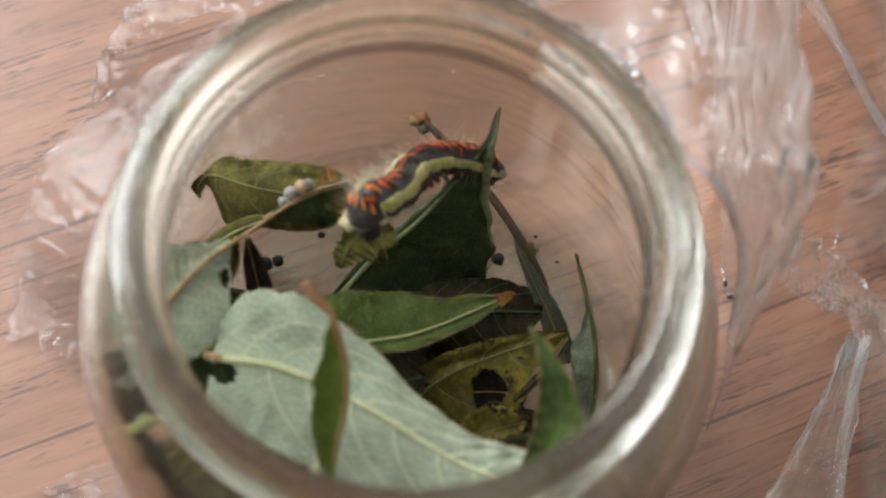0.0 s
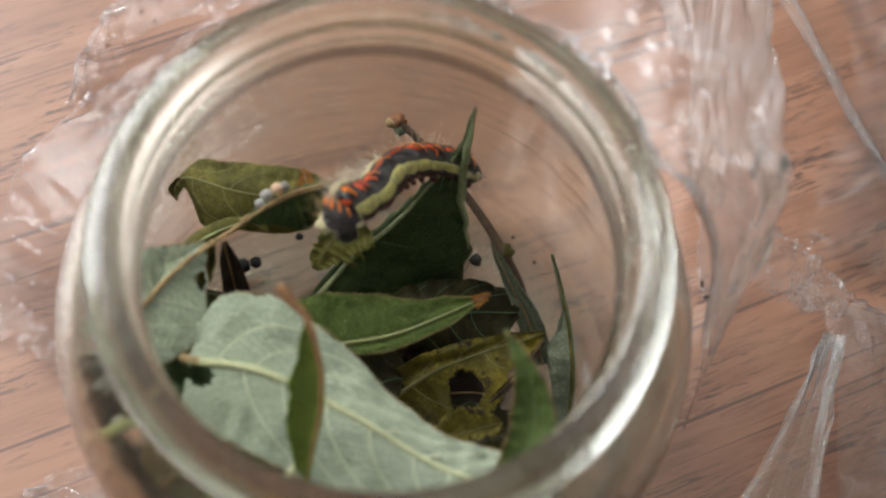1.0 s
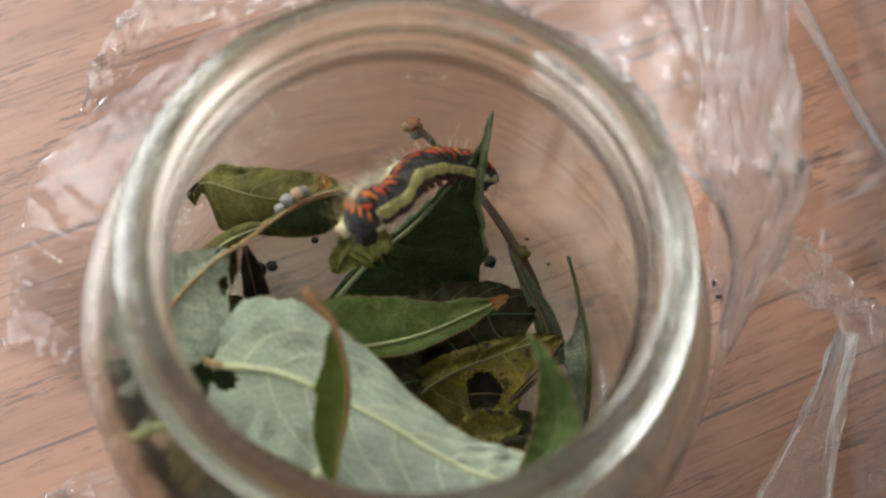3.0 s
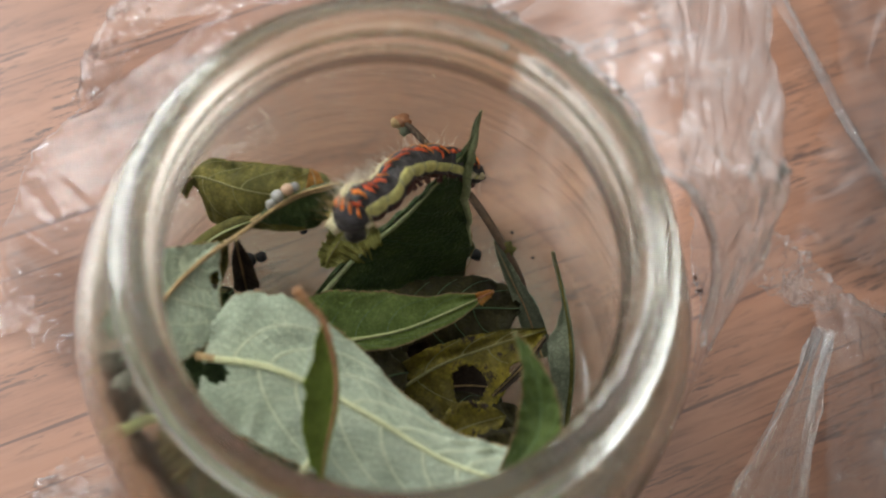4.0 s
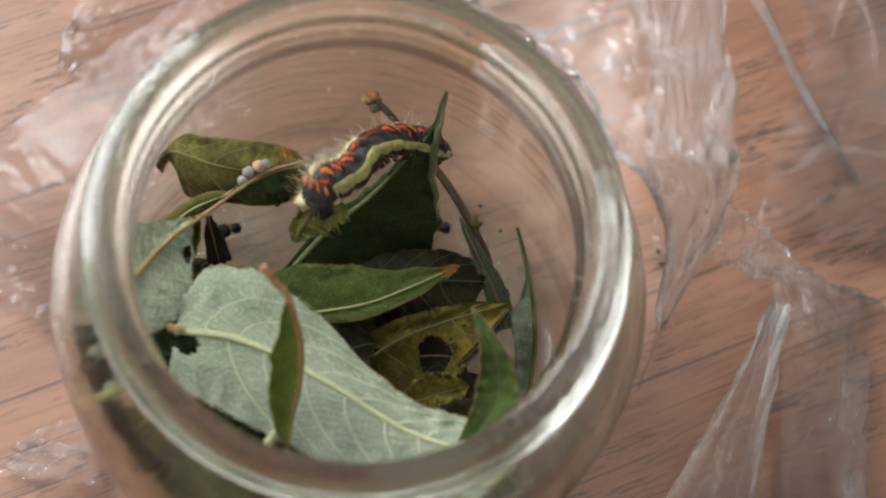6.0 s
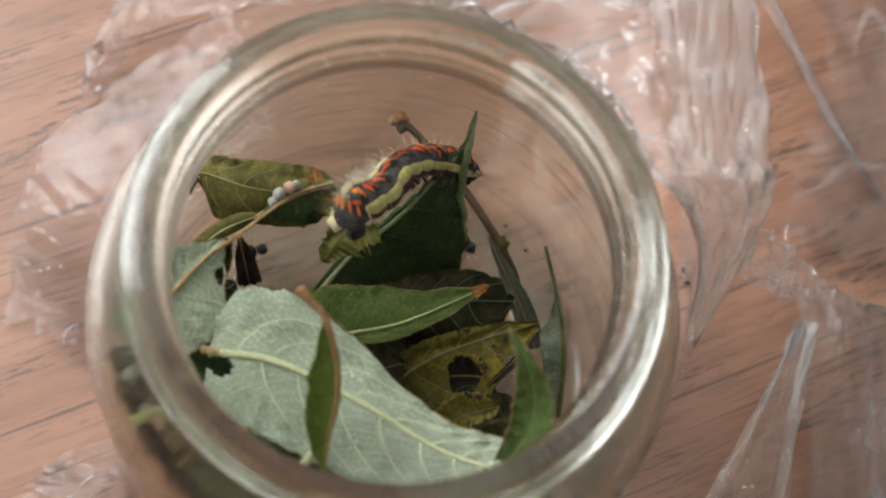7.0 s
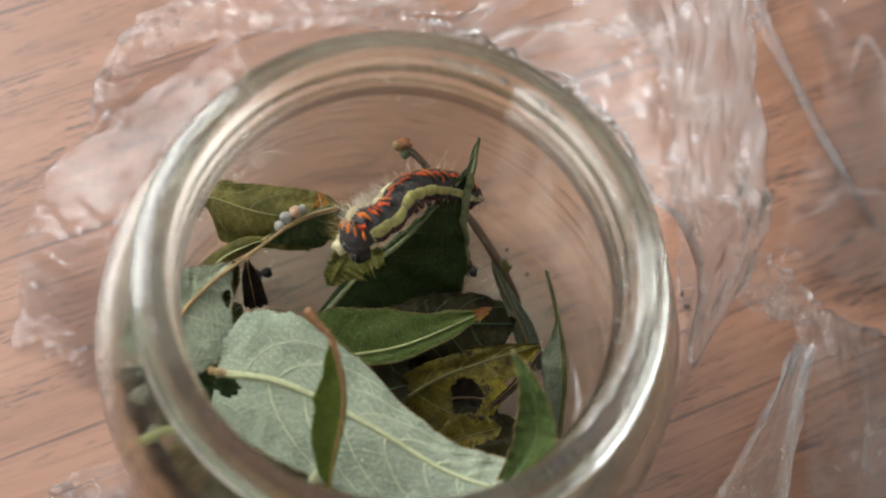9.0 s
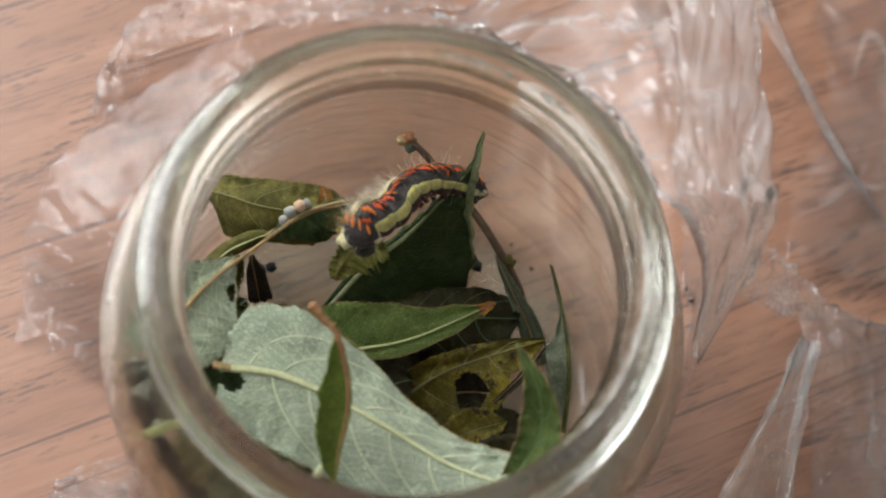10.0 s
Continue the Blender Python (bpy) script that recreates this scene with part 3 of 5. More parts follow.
def leaves():
    # the broad leaf that shows its pale underside
    leaf("fallen_leaf", "large pale grey-green willow leaf lying underside up, chewed at one end",
         Blade([(-0.0300, -0.0111, 0.0562), (-0.0179, -0.0118, 0.0582), (-0.0029, -0.0173, 0.0605), (0.0118, -0.0238, 0.0615), (0.0218, -0.0262, 0.0615), (0.0318, -0.0275, 0.0610)], (0.05, -0.08, 1), 0, -3, -14, wave=0.0011, seed=3, quilt=0.00028,
               prof=[(0, 0.0090, 0.0090), (0.05, 0.0110, 0.0122), (0.15, 0.0125, 0.0136), (0.3, 0.0130, 0.0108), (0.48, 0.0125, 0.0062), (0.6, 0.0116, 0.0052), (0.72, 0.0102, 0.0058), (0.88, 0.0070, 0.0060), (1, 0.0005, 0.0005)]),
         PALE, RIBPALE, 0.00075, 8, 1, ((0.03, -0.22, 0.10),), margin=DRYEDGE, net=10, seed=3, nu=110, nv=36, vein_width=0.00026, vein_mat=VEINPALE, petiole=((-0.0312, -0.0108, 0.0560), (-0.0300, -0.0110, 0.0564), (-0.0280, -0.0112, 0.0567)), petiole_mat=TAN)
    # the narrow folded leaf that stands up near the mouth
    leaf("upright_leaf", "narrow folded green leaf standing on edge with a dry brown stalk",
         Blade(UPRIGHT[2:], (-0.1, -0.50, 0.85), 0, 4, 30, wave=0.0003, seed=5,
               prof=[(0, 0.0006, 0.0003), (0.12, 0.0026, 0.0005), (0.35, 0.0052, 0.0006), (0.6, 0.0050, 0.0006), (0.82, 0.0028, 0.0005), (1, 0.0003, 0.0003)]),
         LIVELY, REDRIB, 0.00042, 0, 1, petiole=UPRIGHT[:4], petiole_mat=REDRIB, stalk_width=0.00072, seed=5)
    st = thing("leaf_stalk", (-0.0095, -0.0285, 0.0640), "short pale yellow leaf stalk on the broad leaf", "stalk")
    me = tube("stalk", spline([(-0.0104, -0.0301, 0.0628), (-0.0095, -0.0285, 0.0638), (-0.0086, -0.0265, 0.0645)], 14), lambda u: 0.0009 - 0.0004 * u, RIBPALE, 8, 0.1, 7)
    me.transform(Matrix.Translation(-Vector(st.location)))
    part("stalk", me, st)
    # the curled leaf against the glass
    leaf("curled_leaf", "green leaf with a pointed tip, curled and leaning on the glass",
         Blade([(0.0205, -0.0310, 0.0590), (0.0245, -0.0245, 0.0622), (0.0272, -0.0190, 0.0660), (0.0268, -0.0140, 0.0700), (0.0242, -0.0098, 0.0745), (0.0203, -0.0050, 0.0772)], (-0.30, -0.45, 0.85), 0, 14, 16, wave=0.0005, seed=7, quilt=0.00012,
               prof=[(0, 0.0010, 0.0010), (0.16, 0.0030, 0.0022), (0.34, 0.0042, 0.0036), (0.52, 0.0040, 0.0040), (0.70, 0.0030, 0.0028), (0.86, 0.0015, 0.0013), (1, 0.0002, 0.0002)]),
         MIDGREEN, VEINGREEN, 0.00022, 5, 1, seed=7, margin=DRYEDGE, vein_width=0.00008, vein_mat=VEINGREEN)
    # the dark leaf under the caterpillar
    leaf("dark_leaf", "dark green folded leaf standing up beneath the caterpillar",
         Blade([(-0.018, 0.003, 0.026), (-0.0069, 0.0195, 0.03), (-0.0004, 0.0248, 0.037), (0.0034, 0.028, 0.042), (0.0064, 0.0309, 0.046), (0.0093, 0.0342, 0.05), (0.0108, 0.0363, 0.0528), (0.012, 0.042, 0.0566)], (0.28, -0.70, 0.66), 0, -4, -6, wave=0.0010, seed=11, quilt=0.0003,
               prof=[(0, 0.026, 0.0012), (0.14, 0.0245, 0.0013), (0.29, 0.0195, 0.0012), (0.43, 0.0132, 0.0011), (0.57, 0.0070, 0.0010), (0.71, 0.0029, 0.0007), (0.86, 0.0009, 0.0005), (1, 0.0003, 0.0003)]),
         DARK, GREYGREEN, 0.0006, 5, 1, margin=DRYEDGE, rolled=(-1, 0.34, 1.0, 0.0009), seed=11, nu=70, nv=24, vein_width=0.00012, vein_mat=VEINDARK)
    # the half-folded leaf in front of it
    leaf("folded_leaf", "mid-green leaf folded along its pale midrib",
         Blade([(-0.0147, -0.0042, 0.0422), (-0.0075, -0.0006, 0.0402), (0.0042, 0.0041, 0.0384), (0.0186, 0.0132, 0.0372)], (-0.15, -0.25, 1), 0, 10, 0, wave=0.0007, seed=13, quilt=0.0002,
               prof=[(0, 0.001, 0.0085), (0.3, 0.0020, 0.0096), (0.6, 0.0028, 0.0080), (0.85, 0.0022, 0.0034), (1, 0.0004, 0.0004)]),
         GREEN, RIB, 0.0005, 5, 1, margin=DRYEDGE, seed=13, vein_width=0.00010, vein_mat=VEINGREEN)
    # the olive leaf rolled at the far side
    leaf("olive_leaf", "dull olive leaf, dry and rolled at the edge",
         Blade([(-0.0412, 0.0290, 0.0350), (-0.0380, 0.0288, 0.0372), (-0.0304, 0.0264, 0.0402), (-0.0213, 0.0255, 0.0425), (-0.0127, 0.0276, 0.0432)], (0, -0.45, 0.88), 0, -8, -38, wave=0.0012, seed=17,
               prof=[(0, 0.0010, 0.0008), (0.12, 0.0040, 0.0024), (0.2, 0.0088, 0.0036), (0.3, 0.0098, 0.0046), (0.55, 0.0085, 0.0060), (0.75, 0.0082, 0.0062), (0.88, 0.0078, 0.0052), (0.96, 0.0050, 0.0036), (1, 0.0020, 0.0016)]),
         OLIVE, OLIVEVEIN, 0.0003, 4, 1, margin=DRYEDGE, seed=17, nu=64, nv=24, vein_width=0.00012, vein_mat=OLIVEVEIN)
    leaf("dry_leaf_tip", "small curled dry brown leaf tip",
         Blade([(-0.0400, 0.0288, 0.0365), (-0.0412, 0.0275, 0.0350), (-0.0408, 0.0255, 0.0335)], (0.3, -0.5, 0.8), 0, 20, 30, wave=0.0006, seed=18,
               prof=[(0, 0.0012, 0.0012), (0.5, 0.0020, 0.0018), (1, 0.0003, 0.0003)]), OLIVE, TAN, 0.0002, 0, 1, seed=18, nu=20, nv=10)
    leaf("stalk_leaf", "small dark leaf on a dry tan stalk beside grey eggs",
         Blade([(-0.0262, 0.0166, 0.0510), (-0.0212, 0.0214, 0.0486), (-0.0165, 0.0242, 0.0492), (-0.0110, 0.0265, 0.0498)], (0.1, -0.6, 0.8), 0, -6, -20, wave=0.0009, seed=19,
               prof=[(0, 0.0003, 0.0002), (0.25, 0.0035, 0.0008), (0.5, 0.0072, 0.0010), (0.75, 0.0066, 0.0010), (1, 0.0015, 0.0004)]),
         DARK, TAN, 0.0004, 0, 1, petiole=((-0.0398, -0.0060, 0.0592), (-0.0363, 0.0005, 0.0587), (-0.0330, 0.0056, 0.0578), (-0.0278, 0.0121, 0.0552), (-0.0209, 0.0215, 0.0500), (-0.0165, 0.0243, 0.0502), (-0.0115, 0.0262, 0.0507)), petiole_mat=TAN, seed=19)
    leaf("dry_leaf_tip", "small dry rusty leaf tip on the stalk",
         Blade([(-0.0160, 0.0265, 0.0465), (-0.0166, 0.0282, 0.0472), (-0.0174, 0.0296, 0.0474)], (0.2, -0.6, 0.8), 0, 15, 10, wave=0.0004, seed=20,
               prof=[(0, 0.0018, 0.0020), (0.5, 0.0012, 0.0013), (1, 0.0002, 0.0002)]), RUSTLEAF, TAN, 0.0002, 0, 1, seed=20, nu=20, nv=8)
    leaf("pale_leaf", "pale leaf fragment underside up with a tan midrib",
         Blade([(-0.0430, -0.0110, 0.0575), (-0.0393, -0.0048, 0.0582), (-0.0363, 0.0013, 0.0575), (-0.0335, 0.0055, 0.0566), (-0.0306, 0.0099, 0.0556)], (0.2, -0.2, 1), 0, 6, -6, wave=0.0008, seed=23, quilt=0.00025,
               prof=[(0, 0.008, 0.005), (0.3, 0.0105, 0.0070), (0.55, 0.0100, 0.0062), (0.75, 0.0055, 0.0040), (0.9, 0.0022, 0.0020), (1, 0.0006, 0.0006)]),
         PALE, TAN, 0.0005, 5, 1, ((0.75, -0.75, 0.12),), margin=DRYEDGE, net=7, seed=23, nu=64, nv=26, vein_width=0.00016, vein_mat=VEINPALE)
    leaf("rolled_leaf", "olive-green leaf rolled into a tube",
         Blade([(-0.0400, 0.0085, 0.0375), (-0.0342, 0.0153, 0.0402), (-0.0291, 0.0185, 0.0420), (-0.0255, 0.0200, 0.0425)], (0.2, -0.4, 0.9), 0, 0, -150, wave=0.0004, seed=25,
               prof=[(0, 0.0045, 0.0045), (0.6, 0.0042, 0.0042), (1, 0.0015, 0.0015)]), OLIVE, RIB, 0.0003, 0, 1, seed=25)
    leaf("withered_leaf", "small withered dark brown leaf hanging from the stalk",
         Blade([(-0.0283, 0.0120, 0.0535), (-0.0279, 0.0112, 0.0480), (-0.0270, 0.0095, 0.0420), (-0.0262, 0.0078, 0.0370)], (0.3, -0.8, 0.4), 0, 35, 15, wave=0.0006, seed=26,
               prof=[(0, 0.0006, 0.0006), (0.4, 0.0022, 0.0028), (0.8, 0.0030, 0.0034), (1, 0.0010, 0.0010)]), DEAD, TAN, 0.0003, 0, 1, seed=26)
    leaf("withered_leaf", "small withered dark green leaf beside the stalk",
         Blade([(-0.0300, 0.0110, 0.0545), (-0.0318, 0.0080, 0.0505), (-0.0322, 0.0050, 0.0470)], (0.5, -0.5, 0.6), 0, 25, 20, wave=0.0009, seed=27,
               prof=[(0, 0.0008, 0.0008), (0.4, 0.0030, 0.0028), (0.8, 0.0026, 0.0024), (1, 0.0008, 0.0008)]), OLIVE, TAN, 0.0003, 0, 1, ((0.6, 0.4, 0.1),), seed=27)
    leaf("dark_leaf", "dark green leaf lying under the pale ones",
         Blade([(-0.0400, -0.0130, 0.0430), (-0.0320, -0.0060, 0.0490), (-0.0245, 0.0020, 0.0520)], (0.3, -0.3, 0.9), 0.0180, 5, 5, 0.5, 0.2, 0, 0.0008, 29),
         DARK, RIB, 0.0004, 0, 1, seed=29)
    leaf("dark_leaf", "dark green leaf lying under the pale ones",
         Blade([(-0.0420, 0.0000, 0.0440), (-0.0340, -0.0090, 0.0440), (-0.0220, -0.0180, 0.0430)], (0.1, -0.2, 1), 0.0240, 5, 5, 0.5, 0.2, 0, 0.0008, 30),
         DARK, RIB, 0.0004, 0, 1, seed=30)
    # deep layer
    leaf("dry_leaf_tip", "ragged rusty tip of a folded leaf",
         Blade([(0.0168, 0.0120, 0.0376), (0.0184, 0.0132, 0.0374), (0.0198, 0.0142, 0.0372)], (0, -0.3, 1), 0, 10, 0, wave=0.0003, seed=61, saw=0.3,
               prof=[(0, 0.0014, 0.0012), (0.6, 0.0010, 0.0008), (1, 0.0003, 0.0003)]), RUSTLEAF, RUST, 0.0003, 0, 1, seed=61, nu=20, nv=8)
    leaf("yellow_leaf", "yellowing leaf with a large brown-edged hole",
         Blade([(-0.0010, -0.0090, 0.0200), (0.0102, 0.0000, 0.0262), (0.0206, 0.0049, 0.0312), (0.0304, 0.0079, 0.0374)], (0.1, -0.15, 1), 0, 4, 6, wave=0.0012, seed=31,
               prof=[(0, 0.008, 0.004), (0.3, 0.0115, 0.0042), (0.55, 0.0115, 0.0034), (0.8, 0.0068, 0.0022), (1, 0.0006, 0.0006)]),
         YELLOW, OLIVEVEIN, 0.0004, 4, 1, ((0.50, -0.50, 0.20), (0.78, -0.75, 0.07), (0.17, 0.2, 0.12)), seed=31, nu=100, nv=40, vein_width=0.00014)
    leaf("torn_leaf", "dry brown torn leaf edge",
         Blade([(0.0302, 0.0066, 0.0380), (0.0268, 0.0010, 0.0348), (0.0222, -0.0045, 0.0315)], (0.4, -0.2, 0.9), 0, 35, 30, wave=0.0004, seed=37,
               prof=[(0, 0.0008, 0.0008), (0.4, 0.0013, 0.0014), (0.8, 0.0012, 0.0012), (1, 0.0004, 0.0004)]), DEAD, TAN, 0.0003, 0, 1, seed=37)
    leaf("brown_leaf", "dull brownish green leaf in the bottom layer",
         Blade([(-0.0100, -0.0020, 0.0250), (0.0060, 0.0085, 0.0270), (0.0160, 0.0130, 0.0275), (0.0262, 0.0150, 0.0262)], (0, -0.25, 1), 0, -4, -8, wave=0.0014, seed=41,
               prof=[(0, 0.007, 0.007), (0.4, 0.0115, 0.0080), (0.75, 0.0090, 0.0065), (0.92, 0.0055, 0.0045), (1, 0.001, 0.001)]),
         BOTTOMSHADE, VEINDARK, 0.0004, 5, 1, ((0.32, -0.5, 0.12), (0.1, 0.3, 0.1)), seed=41, nu=80, nv=30, vein_width=0.00014)
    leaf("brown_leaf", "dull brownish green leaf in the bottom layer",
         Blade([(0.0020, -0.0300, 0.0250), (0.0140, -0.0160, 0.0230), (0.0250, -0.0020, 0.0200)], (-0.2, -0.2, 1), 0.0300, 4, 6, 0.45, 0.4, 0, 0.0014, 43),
         BOTTOMSHADE, VEINDARK, 0.0004, 4, 1, seed=43, vein_width=0.00014)
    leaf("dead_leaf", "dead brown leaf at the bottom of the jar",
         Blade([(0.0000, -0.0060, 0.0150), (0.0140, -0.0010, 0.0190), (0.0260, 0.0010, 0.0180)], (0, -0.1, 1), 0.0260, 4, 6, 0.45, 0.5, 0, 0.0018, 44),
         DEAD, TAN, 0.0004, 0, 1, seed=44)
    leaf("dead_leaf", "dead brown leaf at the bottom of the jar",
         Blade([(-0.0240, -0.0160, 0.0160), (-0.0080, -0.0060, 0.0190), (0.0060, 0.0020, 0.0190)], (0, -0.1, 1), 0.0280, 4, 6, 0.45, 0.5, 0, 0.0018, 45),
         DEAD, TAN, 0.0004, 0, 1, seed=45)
    leaf("dark_leaf", "dark green leaf in the bottom layer",
         Blade([(-0.0060, -0.0320, 0.0280), (-0.0150, -0.0180, 0.0300), (-0.0190, -0.0040, 0.0260)], (0, -0.1, 1), 0.0260, 4, 6, 0.45, 0.5, 0, 0.0018, 46),
         DARK, RIB, 0.0004, 0, 1, seed=46)
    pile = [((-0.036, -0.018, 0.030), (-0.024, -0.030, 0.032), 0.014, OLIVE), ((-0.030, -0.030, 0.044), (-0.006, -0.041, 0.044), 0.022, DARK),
            ((-0.010, -0.040, 0.036), (0.018, -0.038, 0.036), 0.024, BOTTOMSHADE), ((0.010, -0.038, 0.048), (0.032, -0.026, 0.046), 0.020, DARK),
            ((-0.042, -0.006, 0.022), (-0.030, 0.012, 0.022), 0.024, BOTTOMSHADE), ((-0.020, -0.022, 0.042), (0.012, -0.022, 0.044), 0.026, DARK),
            ((0.016, -0.020, 0.018), (0.036, -0.006, 0.020), 0.022, BOTTOMSHADE), ((-0.012, -0.010, 0.030), (0.006, -0.002, 0.030), 0.022, BOTTOMSHADE),
            ((0.018, -0.028, 0.034), (0.036, -0.014, 0.036), 0.020, BOTTOMSHADE), ((-0.008, -0.004, 0.014), (0.020, 0.012, 0.014), 0.026, DEAD)]
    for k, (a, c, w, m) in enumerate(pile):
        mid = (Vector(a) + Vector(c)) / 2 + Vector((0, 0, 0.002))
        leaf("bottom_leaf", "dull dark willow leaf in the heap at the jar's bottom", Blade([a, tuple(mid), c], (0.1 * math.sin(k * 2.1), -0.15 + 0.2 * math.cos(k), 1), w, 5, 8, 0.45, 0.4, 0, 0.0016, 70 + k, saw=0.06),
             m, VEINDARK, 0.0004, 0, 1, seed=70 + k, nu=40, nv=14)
    leaf("yellow_leaf", "small yellow-green leaf scrap with a ragged edge",
         Blade([(0.0130, -0.0140, 0.0310), (0.0190, -0.0110, 0.0330), (0.0250, -0.0085, 0.0335)], (0, -0.2, 1), 0.0090, 6, 6, 0.5, 0.5, 0, 0.0008, 48, saw=0.12),
         YELLOW, OLIVEVEIN, 0.0002, 0, 1, seed=48, nu=40, nv=12)
    leaf("grey_leaf", "narrow grey-green leaf standing by the brown twig",
         Blade([(0.0330, 0.0090, 0.0150), (0.0280, 0.0150, 0.0240), (0.0233, 0.0195, 0.0310), (0.0186, 0.0238, 0.0386)], (0.1, -0.75, 0.6), 0, 8, 0, wave=0.0005, seed=47,
               prof=[(0, 0.0024, 0.0024), (0.35, 0.0026, 0.0020), (0.6, 0.0017, 0.0013), (0.85, 0.0010, 0.0008), (1, 0.0002, 0.0002)]),
         GREY, TAN, 0.00022, 0, 1, seed=47)
    leaf("grey_leaf", "narrow grey-green leaf with a dry curled margin",
         Blade([(0.0385, -0.0060, 0.0200), (0.0378, 0.0060, 0.0240), (0.0351, 0.0168, 0.0265), (0.0310, 0.0262, 0.0305)], (-0.2, -0.4, 0.85), 0, 10, 6, wave=0.0008, seed=53,
               prof=[(0, 0.0006, 0.0030), (0.45, 0.0007, 0.0048), (0.58, 0.0006, 0.0020), (0.68, 0.0005, 0.0006), (1, 0.0004, 0.0004)]),
         GREY, OLIVE, 0.0005, 0, 1, seed=53)
    leaf("olive_leaf", "small ragged yellow-green leaf below the caterpillar's head",
         Blade([(-0.0045, 0.0205, 0.0490), (-0.0088, 0.0188, 0.0462), (-0.0112, 0.0160, 0.0425), (-0.0124, 0.0130, 0.0405)], (0, -0.6, 0.8), 0, 4, 6, wave=0.0012, seed=59, saw=0.30,
               prof=[(0, 0.003, 0.0045), (0.3, 0.0046, 0.0052), (0.5, 0.0024, 0.0050), (0.8, 0.0022, 0.0026), (1, 0.0008, 0.0008)]),
         RAGGED, OLIVEVEIN, 0.0002, 0, 1, seed=59)


def twigs():
    tw = thing("brown_twig", (0.0138, 0.0349, 0.0312), "thin brown twig with a frayed tip, leaning in the jar", "twig")
    inv = Matrix.Translation(-Vector(tw.location))
    me = tube("shoot", spline([(-0.0010, 0.0470, 0.0344), (0.0023, 0.0446, 0.0342), (0.0138, 0.0349, 0.0312), (0.0247, 0.0226, 0.0262), (0.0316, 0.0136, 0.0100)], 40), lambda u: 0.0006 + 0.0004 * u, BROWN, 10, 0.12, 3)
    me.transform(inv)
    part("shoot", me, tw)
    for k, (dx, dy, dz, m) in enumerate([(-0.0016, 0.0476, 0.0346, RUST), (-0.0026, 0.0470, 0.0340, TAN), (-0.0010, 0.0462, 0.0336, GREY)]):
        me = blob("bud_scale", 0.0014, 0.0011, 0.0009, m, 0.9, k + 2)
        me.transform(inv @ Matrix.Translation((dx, dy, dz)))
        part("bud_scale", me, tw)
    me = blob("bud", 0.0015, 0.0013, 0.0012, OLIVE, 0.8, 9)
    me.transform(inv @ Matrix.Translation((0.0223, 0.0262, 0.0285)))
    part("bud", me, tw)
    bk = thing("bark_piece", (-0.0394, -0.0204, 0.0500), "dark rough twig with pale lichen, pressed against the glass", "twig")
    inv = Matrix.Translation(-Vector(bk.location))
    me = tube("bark", spline([(-0.0448, -0.0125, 0.0570), (-0.0424, -0.0190, 0.0552), (-0.0372, -0.0276, 0.0530), (-0.0300, -0.0352, 0.0495)], 30), lambda u: 0.0022 + 0.0007 * math.sin(u * 21), BARK, 12, 0.5, 5)
    me.transform(inv)
    part("bark", me, bk)
    for k, (x, y, z) in enumerate([(-0.0438, -0.0140, 0.0578), (-0.0420, -0.0172, 0.0572), (-0.0388, -0.0232, 0.0556)]):
        me = blob("lichen", 0.0014, 0.0018, 0.0010, LICHEN, 0.9, k + 20)
        me.transform(inv @ Matrix.Translation((x, y, z)))
        part("lichen", me, bk)
    st = thing("leaf_stalk", (-0.0370, -0.0235, 0.0580), "short yellow-green leaf stalk against the glass", "stalk")
    me = tube("stalk", spline([(-0.0405, -0.0262, 0.0600), (-0.0370, -0.0235, 0.0585), (-0.0320, -0.0205, 0.0545)], 14), lambda u: 0.0011 - 0.0003 * u, RIB, 8, 0.1, 7)
    me.transform(Matrix.Translation(-Vector(st.location)))
    part("stalk", me, st)


def eggs():
    grey, pink = "tiny round grey egg on the leaf stalk", "tiny round pinkish egg on the leaf stalk"
    for k, (x, y, z, r, m, lab) in enumerate([(-0.0224, 0.0220, 0.0508, 0.00125, EGG, grey), (-0.0234, 0.0203, 0.0505, 0.00105, EGG, grey), (-0.0208, 0.0234, 0.0512, 0.00115, EGGPINK, pink), (-0.0196, 0.0243, 0.0507, 0.00095, EGG, grey)]):
        ob = new("egg", blob("egg", r, r, r * 0.95, m, 0.12, k))
        ob.location = (x, y, z)
        tagged(ob, lab, "egg", "eggs on the stalk")


def droppings():
    for k, (x, y, r) in enumerate([(0.0178, 0.0316, 0.0014), (-0.0292, 0.0235, 0.0016), (-0.0268, 0.0246, 0.0012), (0.0321, 0.0190, 0.0013), (0.0389, 0.0058, 0.0011), (-0.0189, 0.0316, 0.0008), (0.0300, 0.0330, 0.0004), (0.0250, 0.0380, 0.0004)]):
        ob = new("dropping", blob("dropping", r, r * 0.9, r * 0.85, BLACK, 0.35, k))
        ob.location = (x, y, 0.0058 + r * 0.7)
        tagged(ob, "small round black caterpillar dropping on the jar's bottom", "dropping", "droppings in the jar")


# ---- caterpillar ----
CAT = [(-0.0081, 0.0164, 0.0540), (-0.0083, 0.0182, 0.0568), (-0.0075, 0.0200, 0.0578), (-0.0053, 0.0213, 0.0576), (-0.0028, 0.0241, 0.0566), (-0.0010, 0.0284, 0.0548), (0.0015, 0.0315, 0.0525),
       (0.0047, 0.0336, 0.0500), (0.0087, 0.0350, 0.0470), (0.0123, 0.0351, 0.0446), (0.0153, 0.0345, 0.0426)]


